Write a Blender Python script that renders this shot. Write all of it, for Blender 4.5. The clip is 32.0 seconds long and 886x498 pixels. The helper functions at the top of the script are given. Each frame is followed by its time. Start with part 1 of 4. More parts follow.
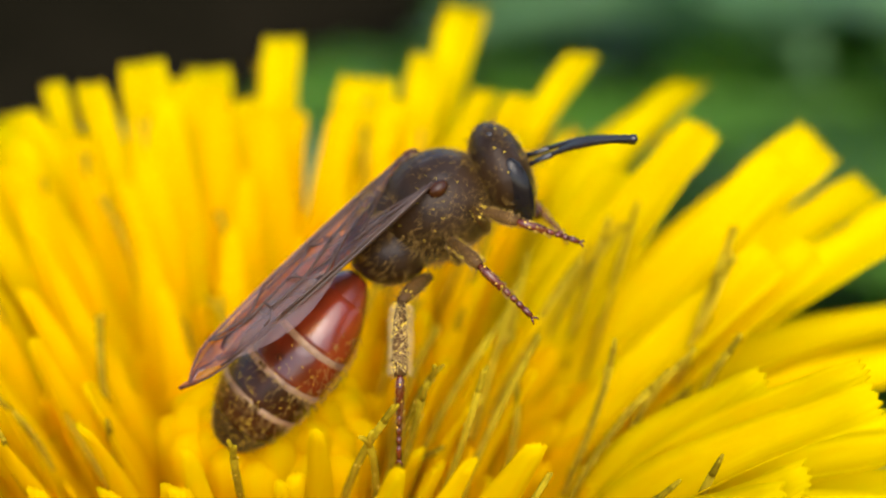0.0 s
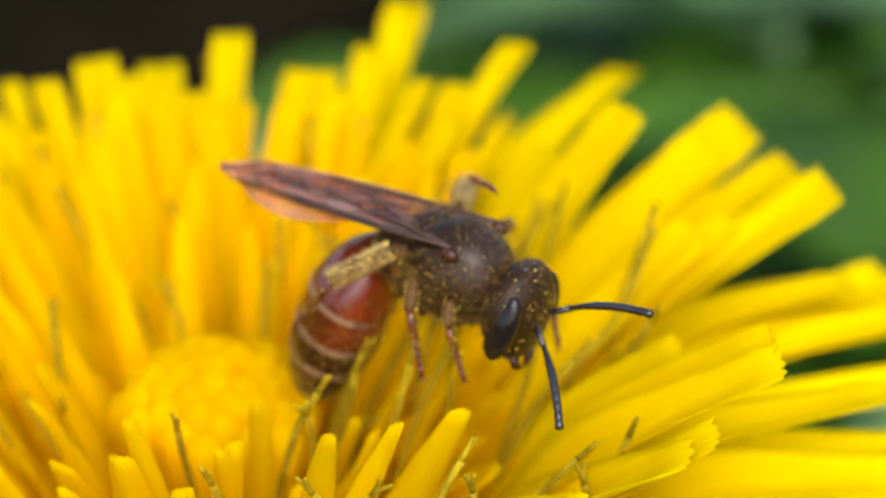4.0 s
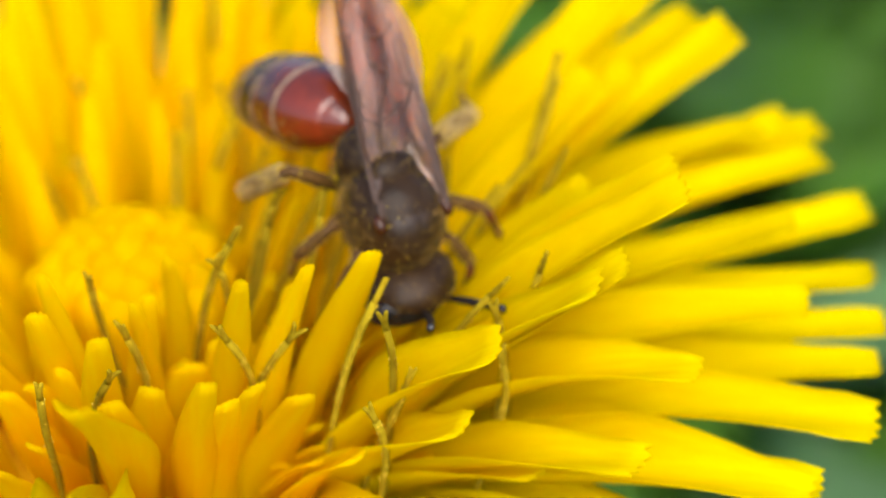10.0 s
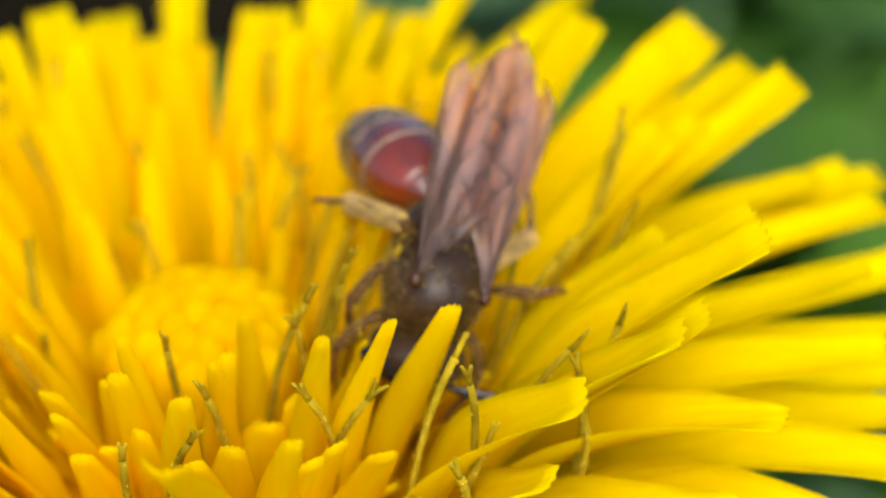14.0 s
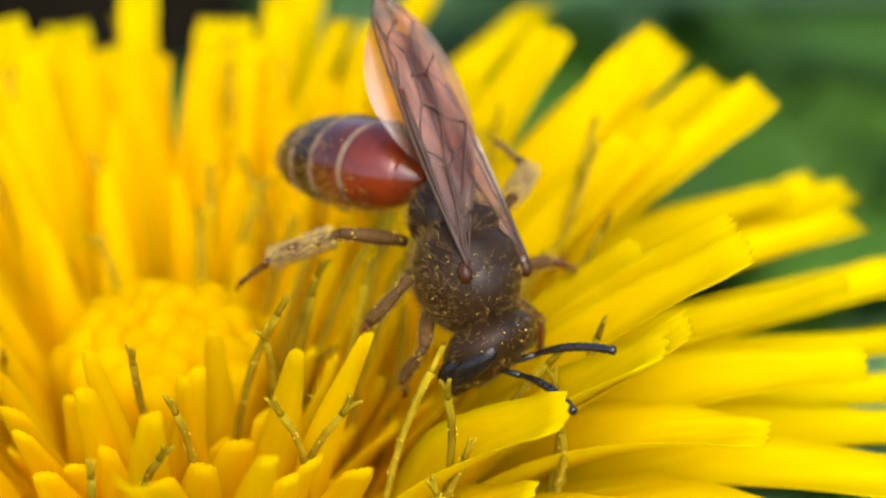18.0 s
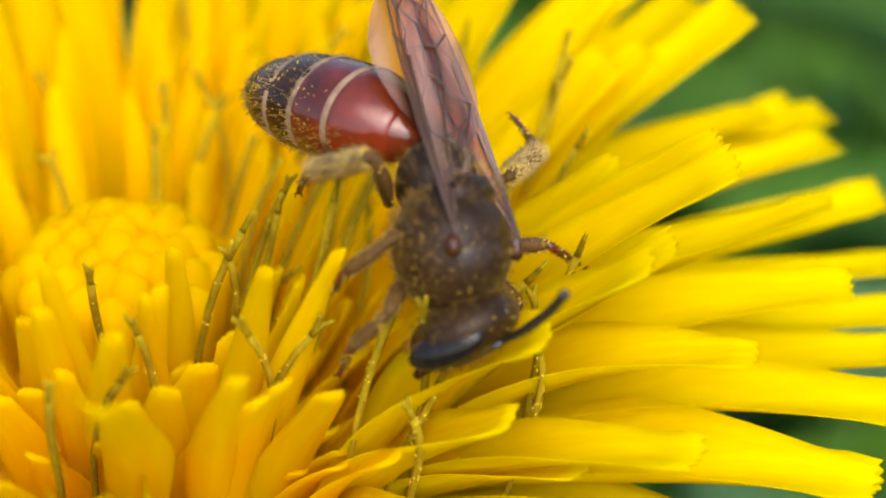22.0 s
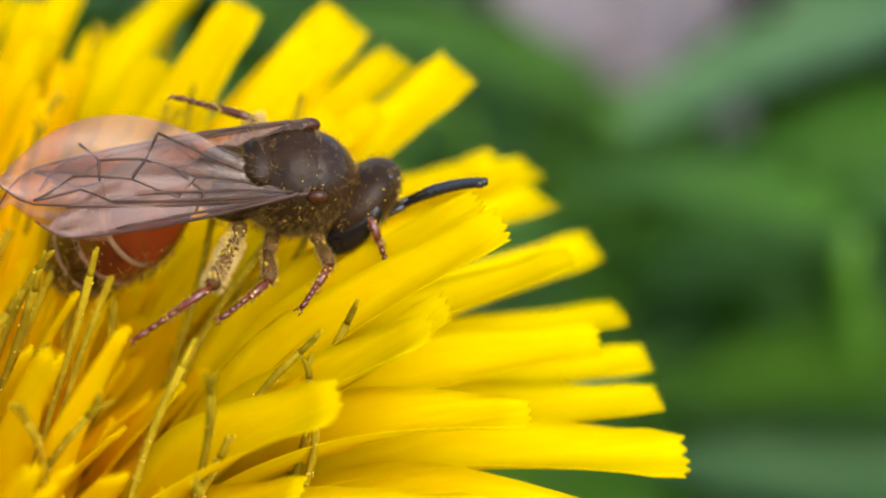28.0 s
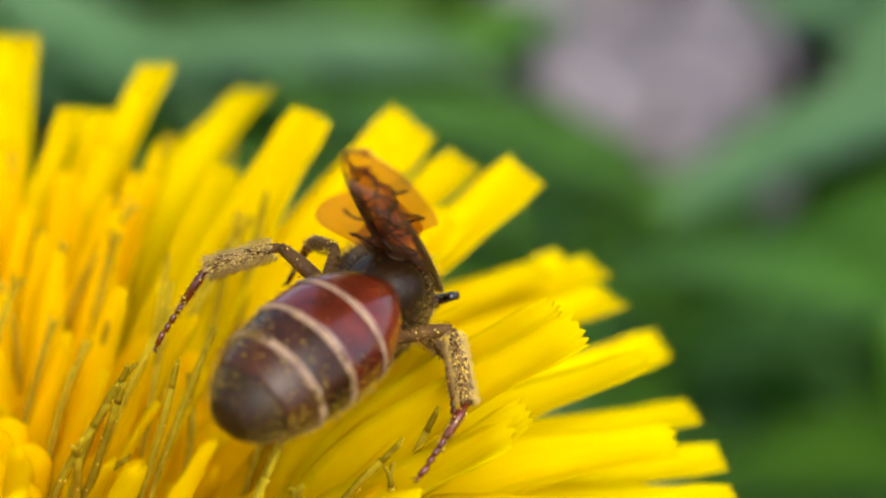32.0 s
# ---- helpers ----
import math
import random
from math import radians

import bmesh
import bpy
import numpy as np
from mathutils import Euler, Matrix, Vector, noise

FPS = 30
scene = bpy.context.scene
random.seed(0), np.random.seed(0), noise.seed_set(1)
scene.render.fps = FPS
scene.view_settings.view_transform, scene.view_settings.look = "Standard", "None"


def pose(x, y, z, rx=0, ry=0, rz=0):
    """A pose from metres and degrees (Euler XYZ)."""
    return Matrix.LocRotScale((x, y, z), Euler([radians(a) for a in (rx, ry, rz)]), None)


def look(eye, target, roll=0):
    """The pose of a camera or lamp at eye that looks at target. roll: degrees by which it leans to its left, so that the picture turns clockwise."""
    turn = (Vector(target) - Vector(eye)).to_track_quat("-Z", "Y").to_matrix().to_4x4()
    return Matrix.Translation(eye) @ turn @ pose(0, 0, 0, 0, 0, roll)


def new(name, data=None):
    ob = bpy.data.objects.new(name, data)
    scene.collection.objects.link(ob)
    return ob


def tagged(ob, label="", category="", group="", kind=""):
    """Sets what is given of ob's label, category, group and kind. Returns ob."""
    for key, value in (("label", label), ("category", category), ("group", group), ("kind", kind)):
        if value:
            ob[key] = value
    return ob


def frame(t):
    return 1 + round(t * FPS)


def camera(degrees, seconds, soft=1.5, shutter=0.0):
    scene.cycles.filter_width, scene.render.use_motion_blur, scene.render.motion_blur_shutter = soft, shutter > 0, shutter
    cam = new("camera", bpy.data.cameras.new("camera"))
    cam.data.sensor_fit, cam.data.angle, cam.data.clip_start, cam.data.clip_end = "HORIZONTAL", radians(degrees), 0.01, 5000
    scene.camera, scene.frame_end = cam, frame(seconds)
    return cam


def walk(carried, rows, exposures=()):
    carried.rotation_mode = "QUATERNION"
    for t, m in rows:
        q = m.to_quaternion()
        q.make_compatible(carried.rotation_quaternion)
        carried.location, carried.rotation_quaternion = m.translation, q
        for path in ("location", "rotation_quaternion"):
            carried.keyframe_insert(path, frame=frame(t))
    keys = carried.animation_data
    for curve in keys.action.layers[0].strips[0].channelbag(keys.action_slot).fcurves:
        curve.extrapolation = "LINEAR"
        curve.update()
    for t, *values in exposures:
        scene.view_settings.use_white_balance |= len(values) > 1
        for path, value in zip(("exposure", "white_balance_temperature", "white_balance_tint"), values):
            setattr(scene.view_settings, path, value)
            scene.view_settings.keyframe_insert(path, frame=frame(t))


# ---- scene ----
MM = 0.001
# seconds, then the camera's bearing, height angle and roll in degrees, and its place in its own axes in millimetres
PATH = [
    (0, 2.76, 30.25, 1.78, 4.534, 9.930, 40.939),
    (1, 2.97, 30.33, 1.11, 5.549, 9.353, 40.676),
    (2, 3.17, 29.66, 0.91, 5.669, 10.464, 41.331),
    (2.5, 4.22, 28.70, 0.71, 5.166, 11.023, 41.049),
    (4.5, 1.97, 30.66, 0.53, 5.854, 9.251, 43.421),
    (5, 1.52, 30.69, 0.33, 5.917, 8.992, 43.312),
    (5.5, 2.01, 31.77, -0.57, 5.869, 7.945, 43.114),
    (6, 1.44, 32.25, -0.74, 6.443, 6.830, 43.100),
    (6.5, 1.29, 32.60, -0.77, 6.779, 6.431, 43.508),
    (7, 1.39, 32.86, -1.08, 6.594, 6.033, 43.248),
    (7.5, 0.60, 32.69, -0.94, 6.937, 6.014, 43.104),
    (8, 0.38, 32.37, -0.91, 7.184, 6.009, 43.198),
    (8.5, -0.06, 32.76, -0.82, 7.638, 5.643, 43.280),
    (9, 0.00, 32.31, -0.87, 7.197, 6.166, 42.863),
    (9.5, -0.24, 32.57, -0.90, 7.593, 6.161, 42.759),
    (10, 0.47, 31.94, -1.05, 7.200, 6.860, 43.232),
    (10.5, 0.47, 31.43, -1.25, 6.814, 7.163, 43.044),
    (11, 0.33, 31.59, -1.28, 6.962, 6.912, 42.959),
    (11.5, 0.30, 31.79, -1.34, 6.698, 6.898, 42.697),
    (12, 0.79, 31.23, -1.95, 6.208, 7.215, 42.847),
    (12.5, 0.38, 30.84, -1.89, 6.106, 7.048, 43.084),
    (13, 0.65, 29.96, -2.35, 6.066, 7.810, 42.853),
    (13.5, 0.43, 30.09, -2.07, 5.956, 7.941, 42.563),
    (14, 0.30, 29.79, -1.96, 5.628, 8.197, 42.649),
    (14.5, 0.39, 29.17, -2.03, 5.321, 8.623, 42.871),
    (16.5, -0.98, 28.64, -1.18, 6.259, 9.258, 42.513),
    (17, -0.88, 28.80, -1.34, 6.365, 8.579, 42.384),
    (17.5, -1.04, 29.59, -1.25, 6.348, 8.109, 42.037),
    (18, -2.25, 29.12, -0.66, 6.303, 8.474, 41.494),
    (18.5, -2.84, 29.46, -0.49, 6.764, 8.155, 40.434),
    (19, -3.95, 30.19, 0.11, 7.070, 7.348, 40.253),
    (19.5, -4.57, 30.83, 0.48, 7.667, 6.642, 40.135),
    (20, -4.18, 30.57, 0.06, 7.299, 6.859, 40.059),
    (20.5, -4.14, 30.23, -0.05, 7.027, 6.895, 39.839),
    (21, -4.16, 30.15, 0.10, 7.008, 7.098, 39.931),
    (21.5, -4.49, 30.65, 0.56, 6.783, 6.584, 39.815),
    (22, -4.67, 30.50, 0.57, 6.956, 6.853, 39.821),
    (22.5, -5.07, 30.60, 0.68, 7.307, 6.866, 39.644),
    (23, -5.19, 30.53, 0.68, 7.248, 6.978, 39.404),
    (23.5, -5.47, 30.31, 0.75, 7.422, 7.032, 39.307),
    (24, -7.24, 30.19, 1.64, 9.311, 7.236, 39.008),
    (24.5, -7.75, 30.36, 1.66, 9.336, 7.142, 38.803),
    (26.5, -14.86, 29.04, 4.00, 10.506, 8.133, 37.719),
    (27, -16.99, 28.79, 4.50, 10.535, 8.588, 38.111),
    (27.5, -18.46, 29.15, 5.07, 11.384, 7.408, 37.396),
    (28, -19.68, 28.63, 6.03, 11.593, 8.431, 37.438),
    (28.5, -20.51, 28.11, 4.94, 11.647, 9.066, 38.039),
    (29, -19.95, 27.45, 5.08, 11.754, 9.380, 37.001),
    (30, -18.96, 26.63, 4.81, 10.564, 9.876, 37.327),
    (31, -18.28, 27.00, 4.30, 10.291, 9.979, 37.311),
    (32, -18.25, 26.43, 4.35, 10.017, 10.599, 37.530),
]


def camera_pose(az, el, roll, tx, ty, dist):
    turn = pose(0, 0, 0, 90 - el, 0, az) @ pose(0, 0, 0, 0, 0, roll)
    return Matrix.Translation(turn @ Vector((tx * MM, ty * MM, dist * MM))) @ turn


cam = camera(25, 32.0, soft=2.0)
cam.data.dof.use_dof = True
cam.data.dof.focus_distance = 0.0350
cam.data.dof.aperture_fstop = 66
walk(cam, [(t, camera_pose(*row)) for t, *row in PATH], exposures=[(0, 1.01), (32, 1.01)])

# ---- light: an open, lightly overcast sky ----
world = bpy.data.worlds.new("sky")
scene.world = world
world.use_nodes = True
wn = world.node_tree.nodes
sky = wn.new("ShaderNodeTexSky")
sky.sky_type, sky.sun_disc = "NISHITA", False
sky.sun_elevation, sky.sun_rotation = radians(50), radians(168)
sky.dust_density = 3.0
world.node_tree.links.new(sky.outputs[0], wn["Background"].inputs[0])
wn["Background"].inputs[1].default_value = 0.15
sun_data = bpy.data.lights.new("sun", "SUN")
sun_data.energy, sun_data.angle, sun_data.color = 1.0, radians(60), (1.0, 0.96, 0.9)
sun = new("sun", sun_data)
sun.matrix_world = look((0.08, -0.36, 0.45), (0, 0, 0))


# ---- materials ----
def material(name):
    m = bpy.data.materials.new(name)
    m.use_nodes = True
    return m, m.node_tree.nodes, m.node_tree.links, m.node_tree.nodes["Principled BSDF"]


def varied(name, low, high, scale, rough=0.5, metal=0.0, bump=0.0, bump_scale=None, detail=4.0, glow_through=0.0, coat=0.0,
           spread=0.0, stretch=(1, 1, 1), specular=0.5):
    """Two colours mixed by noise at two scales, with relief; glow_through: the share of light let through; spread: how far objects differ."""
    m, n, l, b = material(name)
    co = n.new("ShaderNodeTexCoord")
    mp = n.new("ShaderNodeMapping")
    mp.inputs["Scale"].default_value = stretch
    l.new(co.outputs["Object"], mp.inputs[0])
    big, fine = n.new("ShaderNodeTexNoise"), n.new("ShaderNodeTexNoise")
    for node, s in ((big, scale), (fine, scale * 5.5)):
        l.new(mp.outputs[0], node.inputs["Vector"])
        node.inputs["Scale"].default_value, node.inputs["Detail"].default_value = s, detail
    add = n.new("ShaderNodeMath")
    add.operation = "MULTIPLY_ADD"
    add.inputs[1].default_value = 0.45
    l.new(fine.outputs[0], add.inputs[0])
    l.new(big.outputs[0], add.inputs[2])
    ramp = n.new("ShaderNodeValToRGB")
    ramp.color_ramp.elements[0].position, ramp.color_ramp.elements[1].position = 0.45, 0.95
    ramp.color_ramp.elements[0].color, ramp.color_ramp.elements[1].color = (*low, 1), (*high, 1)
    l.new(add.outputs[0], ramp.inputs[0])
    colour = ramp.outputs[0]
    if spread:
        info, hue = n.new("ShaderNodeObjectInfo"), n.new("ShaderNodeHueSaturation")
        rng = n.new("ShaderNodeMapRange")
        rng.inputs[3].default_value, rng.inputs[4].default_value = 1 - spread, 1 + spread
        l.new(info.outputs["Random"], rng.inputs[0])
        l.new(rng.outputs[0], hue.inputs["Value"])
        l.new(colour, hue.inputs["Color"])
        colour = hue.outputs[0]
    l.new(colour, b.inputs["Base Color"])
    b.inputs["Roughness"].default_value, b.inputs["Metallic"].default_value = rough, metal
    b.inputs["Coat Weight"].default_value = coat
    b.inputs["Specular IOR Level"].default_value = specular
    if bump:
        bp = n.new("ShaderNodeBump")
        bp.inputs["Strength"].default_value = bump
        bp.inputs["Distance"].default_value = 0.00008
        tex = fine
        if bump_scale:
            tex = n.new("ShaderNodeTexNoise")
            tex.inputs["Scale"].default_value, tex.inputs["Detail"].default_value = bump_scale, 3
            l.new(mp.outputs[0], tex.inputs["Vector"])
        l.new(tex.outputs[0], bp.inputs["Height"])
        l.new(bp.outputs[0], b.inputs["Normal"])
    if glow_through:
        tr, mix = n.new("ShaderNodeBsdfTranslucent"), n.new("ShaderNodeMixShader")
        l.new(colour, tr.inputs["Color"])
        mix.inputs[0].default_value = glow_through
        l.new(b.outputs[0], mix.inputs[1])
        l.new(tr.outputs[0], mix.inputs[2])
        l.new(mix.outputs[0], n["Material Output"].inputs[0])
    return m


PETAL = varied("yellow_petal", (0.97, 0.68, 0.0), (0.99, 0.81, 0.0), 1100, rough=0.65, bump=0.5, bump_scale=2500,
               glow_through=0.68, spread=0.05, specular=0.0, stretch=(0.14, 1.6, 0.14))
RIM_PETAL = varied("lemon_petal", (0.80, 0.58, 0.0), (0.93, 0.78, 0.0), 1100, rough=0.6, bump=0.6, bump_scale=2500,
                   glow_through=0.5, spread=0.07, specular=0.0, stretch=(0.14, 1.6, 0.14))
STYLE = varied("olive_style", (0.21, 0.145, 0.005), (0.44, 0.32, 0.012), 1500, rough=0.8, bump=0.4, spread=0.15, specular=0.0)
POLLEN = varied("pollen", (0.85, 0.55, 0.02), (0.95, 0.7, 0.05), 3000, rough=0.8)
BRACT = varied("green_bract", (0.05, 0.1, 0.02), (0.1, 0.18, 0.04), 200, rough=0.6)
CROWN = varied("pale_crown", (0.72, 0.36, 0.004), (0.85, 0.50, 0.008), 1500, rough=0.8, specular=0.0)
# the ground's near-black colour holds the deep shade under the plants
SHADED_SOIL = varied("soil", (0.004, 0.004, 0.002), (0.014, 0.011, 0.006), 60, rough=0.95, bump=0.5, specular=0.0)
LEAF = varied("leaf_green", (0.075, 0.20, 0.018), (0.17, 0.37, 0.038), 60, rough=0.45, glow_through=0.42, spread=0.2)
PALE_LEAF = varied("leaf_pale", (0.14, 0.30, 0.11), (0.26, 0.44, 0.19), 60, rough=0.5, glow_through=0.35, spread=0.12)
PINK = varied("dry_litter", (0.30, 0.25, 0.245), (0.44, 0.385, 0.38), 80, rough=0.9)


# ---- mesh helpers ----
def part(name, bm, mat, parent=None, label="", smooth=True):
    me = bpy.data.meshes.new(name)
    bm.normal_update()
    bm.to_mesh(me)
    bm.free()
    for p in me.polygons:
        p.use_smooth = smooth
    for one in mat if isinstance(mat, (list, tuple)) else (mat,):
        me.materials.append(one)
    ob = new(name, me)
    if parent:
        ob.parent = parent
    if label:
        ob["label"] = label
    return ob


def tube(bm, points, radii, sides=7, squash=1.0, cap=True, ref=Vector((0, 0, 1))):
    """A closed tube along points; radii one for each; squash: height over width."""
    rings = []
    n = len(points)
    for i, p in enumerate(points):
        tan = (points[min(i + 1, n - 1)] - points[max(i - 1, 0)]).normalized()
        side = tan.cross(ref)
        if side.length < 1e-4:
            side = tan.cross(Vector((1, 0, 0)))
        side.normalize()
        up = side.cross(tan)
        rings.append([bm.verts.new(p + side * (math.cos(a) * radii[i]) + up * (math.sin(a) * radii[i] * squash))
                      for a in (2 * math.pi * k / sides for k in range(sides))])
    for a, b in zip(rings, rings[1:]):
        for k in range(sides):
            bm.faces.new((a[k], a[(k + 1) % sides], b[(k + 1) % sides], b[k]))
    if cap:
        bm.faces.new(rings[0][::-1])
        bm.faces.new(rings[-1])
    return rings


def bezier(a, q, b, t):
    return a * (1 - t) ** 2 + q * (2 * t * (1 - t)) + b * t * t


# ---- ground and distance ----
GROUND = -55 * MM


def ground():
    bm = bmesh.new()
    rings = []
    radii = [0, 0.02, 0.05, 0.09, 0.13, 0.18, 0.25, 0.4, 0.8, 2, 8, 40, 400, 3000]
    for r in radii:
        ring = []
        for k in range(48):
            a = 2 * math.pi * k / 48
            p = Vector((r * math.cos(a), r * math.sin(a), 0))
            z = GROUND + (noise.noise(p * 30) * 0.004 if r < 5 else 0)
            ring.append(bm.verts.new((p.x, p.y, z)))
        rings.append(ring)
    for a, b in zip(rings[1:], rings[2:]):
        for k in range(48):
            bm.faces.new((a[k], b[k], b[(k + 1) % 48], a[(k + 1) % 48]))
    bm.faces.new(rings[1])
    for v in rings[0]:
        bm.verts.remove(v)
    tagged(part("ground", bm, SHADED_SOIL), "dark bare soil between green plants", "ground", kind="structure")


def leaf(bm, root, tip, width, sag, cup=0.25, lobes=0.0, seed=0):
    """A broad blade from root to tip with a folded midrib and uneven margins."""
    rows = 14
    mid = (root + tip) / 2 + Vector((0, 0, sag))
    grid = []
    for i in range(rows + 1):
        t = i / rows
        p = bezier(root, mid, tip, t)
        tan = (bezier(root, mid, tip, min(t + 0.02, 1)) - bezier(root, mid, tip, max(t - 0.02, 0))).normalized()
        side = tan.cross(Vector((0, 0, 1))).normalized()
        up = side.cross(tan)
        w = width * 0.5 * (math.sin(math.pi * min(1, 0.06 + 0.94 * t) ** 0.8) ** 0.7 + 0.03)
        w *= 1 + lobes * math.sin(i * 2.4 + seed) + 0.1 * noise.noise(Vector((i * 0.7, seed, 0)))
        grid.append([bm.verts.new(p + side * (u * w) + up * (cup * w * abs(u) + 0.05 * w * math.sin(5 * t + 3 * u + seed)))
                     for u in (-1, -0.5, 0, 0.5, 1)])
    for a, b in zip(grid, grid[1:]):
        for k in range(4):
            bm.faces.new((a[k], a[k + 1], b[k + 1], b[k]))
    faces = bm.faces[:]
    bmesh.ops.solidify(bm, geom=faces, thickness=0.0004)


# ---- the flower ----
CENTRE = Vector((0.8, 2.2, 0.0))


def floret_line(r, h, bend=0.0):
    """Foot, bend and tip of a floret: the low outer ones lie flat, the others stand."""
    rb = min(0.62 * r, 5.0)
    flat = max(0.0, min(1.0, (r - 9) / 4)) * max(0.0, min(1.0, (9.0 - h) / 2.0))
    foot, tip = Vector((rb, 0, 1.8)), Vector((r, bend * 0.5, h))
    q = Vector((rb + (r - rb) * (0.34 + 0.14 * flat), bend * -0.4, 1.8 + (h - 1.8) * (0.58 + 0.37 * flat)))
    return foot, q, tip


def floret_mesh(r, h, width, seed, bend=0.0, blunt=0.5, roll=0.35, turn_to=0.0, crease=0.0):
    """One strap-shaped floret in its own plane: x outward, z up, from its foot to its knobbed tip; in millimetres."""
    rnd = random.Random(seed)
    foot, q, tip = floret_line(r, h, bend)
    bm = bmesh.new()
    rows, cols = 18, 9
    top, low = [], []
    twist = rnd.uniform(-0.3, 0.3)
    droop = r > 11 and h < 8.5
    wave, hook = rnd.uniform(0, 6.3), rnd.uniform(0.0, 0.45) if droop else rnd.uniform(-0.12, 0.25)
    sway = rnd.uniform(-0.35, 0.35) if r > 8 else 0.0
    fold = rnd.uniform(-0.25, 0.25)
    slim = blunt * rnd.uniform(0.85, 1.15)
    tooth = 1.0 if r > 8.5 else 0.45
    knobs = [(0.075 if k % 2 == 0 else -0.055) + rnd.uniform(-0.035, 0.035) for k in range(cols)]
    for i in range(rows + 1):
        t = i / rows
        p = bezier(foot, q, tip, t)
        tan = (bezier(foot, q, tip, min(t + 0.03, 1.0)) - bezier(foot, q, tip, max(t - 0.03, 0))).normalized()
        side = Vector((0, 1, 0))
        side = (side - tan * side.dot(tan)).normalized()
        nor = side.cross(tan)
        if nor.x > 0:
            nor = -nor
        turn = Matrix.Rotation(twist * t + turn_to * min(1, t * 1.6), 3, tan)
        side, nor = turn @ side, turn @ nor
        w = width * (0.34 + 0.66 * min(1, max(0, (t - 0.04) / 0.50)) ** 0.9)
        if t > 0.42:
            u = (t - 0.42) / 0.58
            w *= 1 - (1 - slim) * (0.75 * u + 0.25 * u ** 2)
        if r > 8.5:
            w *= (1.14 if 0.9 < t < 0.99 else 1.06 if t >= 0.99 else 1.0)
        w *= 1 + 0.03 * math.sin(9 * t + wave)
        p = p + nor * (0.07 * math.sin(5 * t + wave) + hook * max(0, t - 0.7) ** 2 * 6) + side * (sway * math.sin(math.pi * t) * t)
        curl = roll * (1 - 0.25 * t) + 0.5 * max(0, 0.35 - t)
        ta, tb = [], []
        for k in range(cols):
            u = 2 * k / (cols - 1) - 1
            ang = u * curl * 2.2
            rad = w / 2 / max(curl * 2.2, 0.2)
            off = side * (math.sin(ang) * rad) + nor * ((1 - math.cos(ang)) * rad)
            off += nor * (crease * w * ((0.25 + (u - fold) ** 2) ** 0.5 * 1.25 - 0.7 + 0.35 * max(0.0, fold - u)) * min(1, 2.4 - 2.2 * t))
            off += nor * ((0.042 if r > 9.4 else 0.02) * math.cos(u * math.pi * 4) * (1 - 0.8 * t * t))
            if i == rows:
                off += tan * (knobs[k] * tooth - (0.05 if r > 8.5 else 0.16) * u * u) + nor * 0.03
            if i == rows - 1:
                off += tan * (-0.04 * u * u) + nor * 0.015
            v = p + off
            edge = 1 - 0.6 * abs(u) ** 3
            thick = 0.028 + 0.04 * max(0.0, (t - 0.88) / 0.12)
            if i == rows:
                thick *= 0.7
            ta.append(bm.verts.new(v + nor * thick * edge))
            tb.append(bm.verts.new(v - nor * thick * edge))
        top.append(ta)
        low.append(tb)
    for g, flip in ((top, False), (low, True)):
        for a, b in zip(g, g[1:]):
            for k in range(cols - 1):
                f = (a[k], a[k + 1], b[k + 1], b[k])
                bm.faces.new(f[::-1] if flip else f)
    for a, b, c, d in zip(top, top[1:], low, low[1:]):
        bm.faces.new((a[0], b[0], d[0], c[0]))
        bm.faces.new((a[-1], c[-1], d[-1], b[-1]))
    for k in range(cols - 1):
        bm.faces.new((top[0][k], low[0][k], low[0][k + 1], top[0][k + 1]))
        bm.faces.new((top[-1][k], top[-1][k + 1], low[-1][k + 1], low[-1][k]))
    bmesh.ops.recalc_face_normals(bm, faces=bm.faces)
    bmesh.ops.scale(bm, vec=(MM, MM, MM), verts=bm.verts)
    return bm


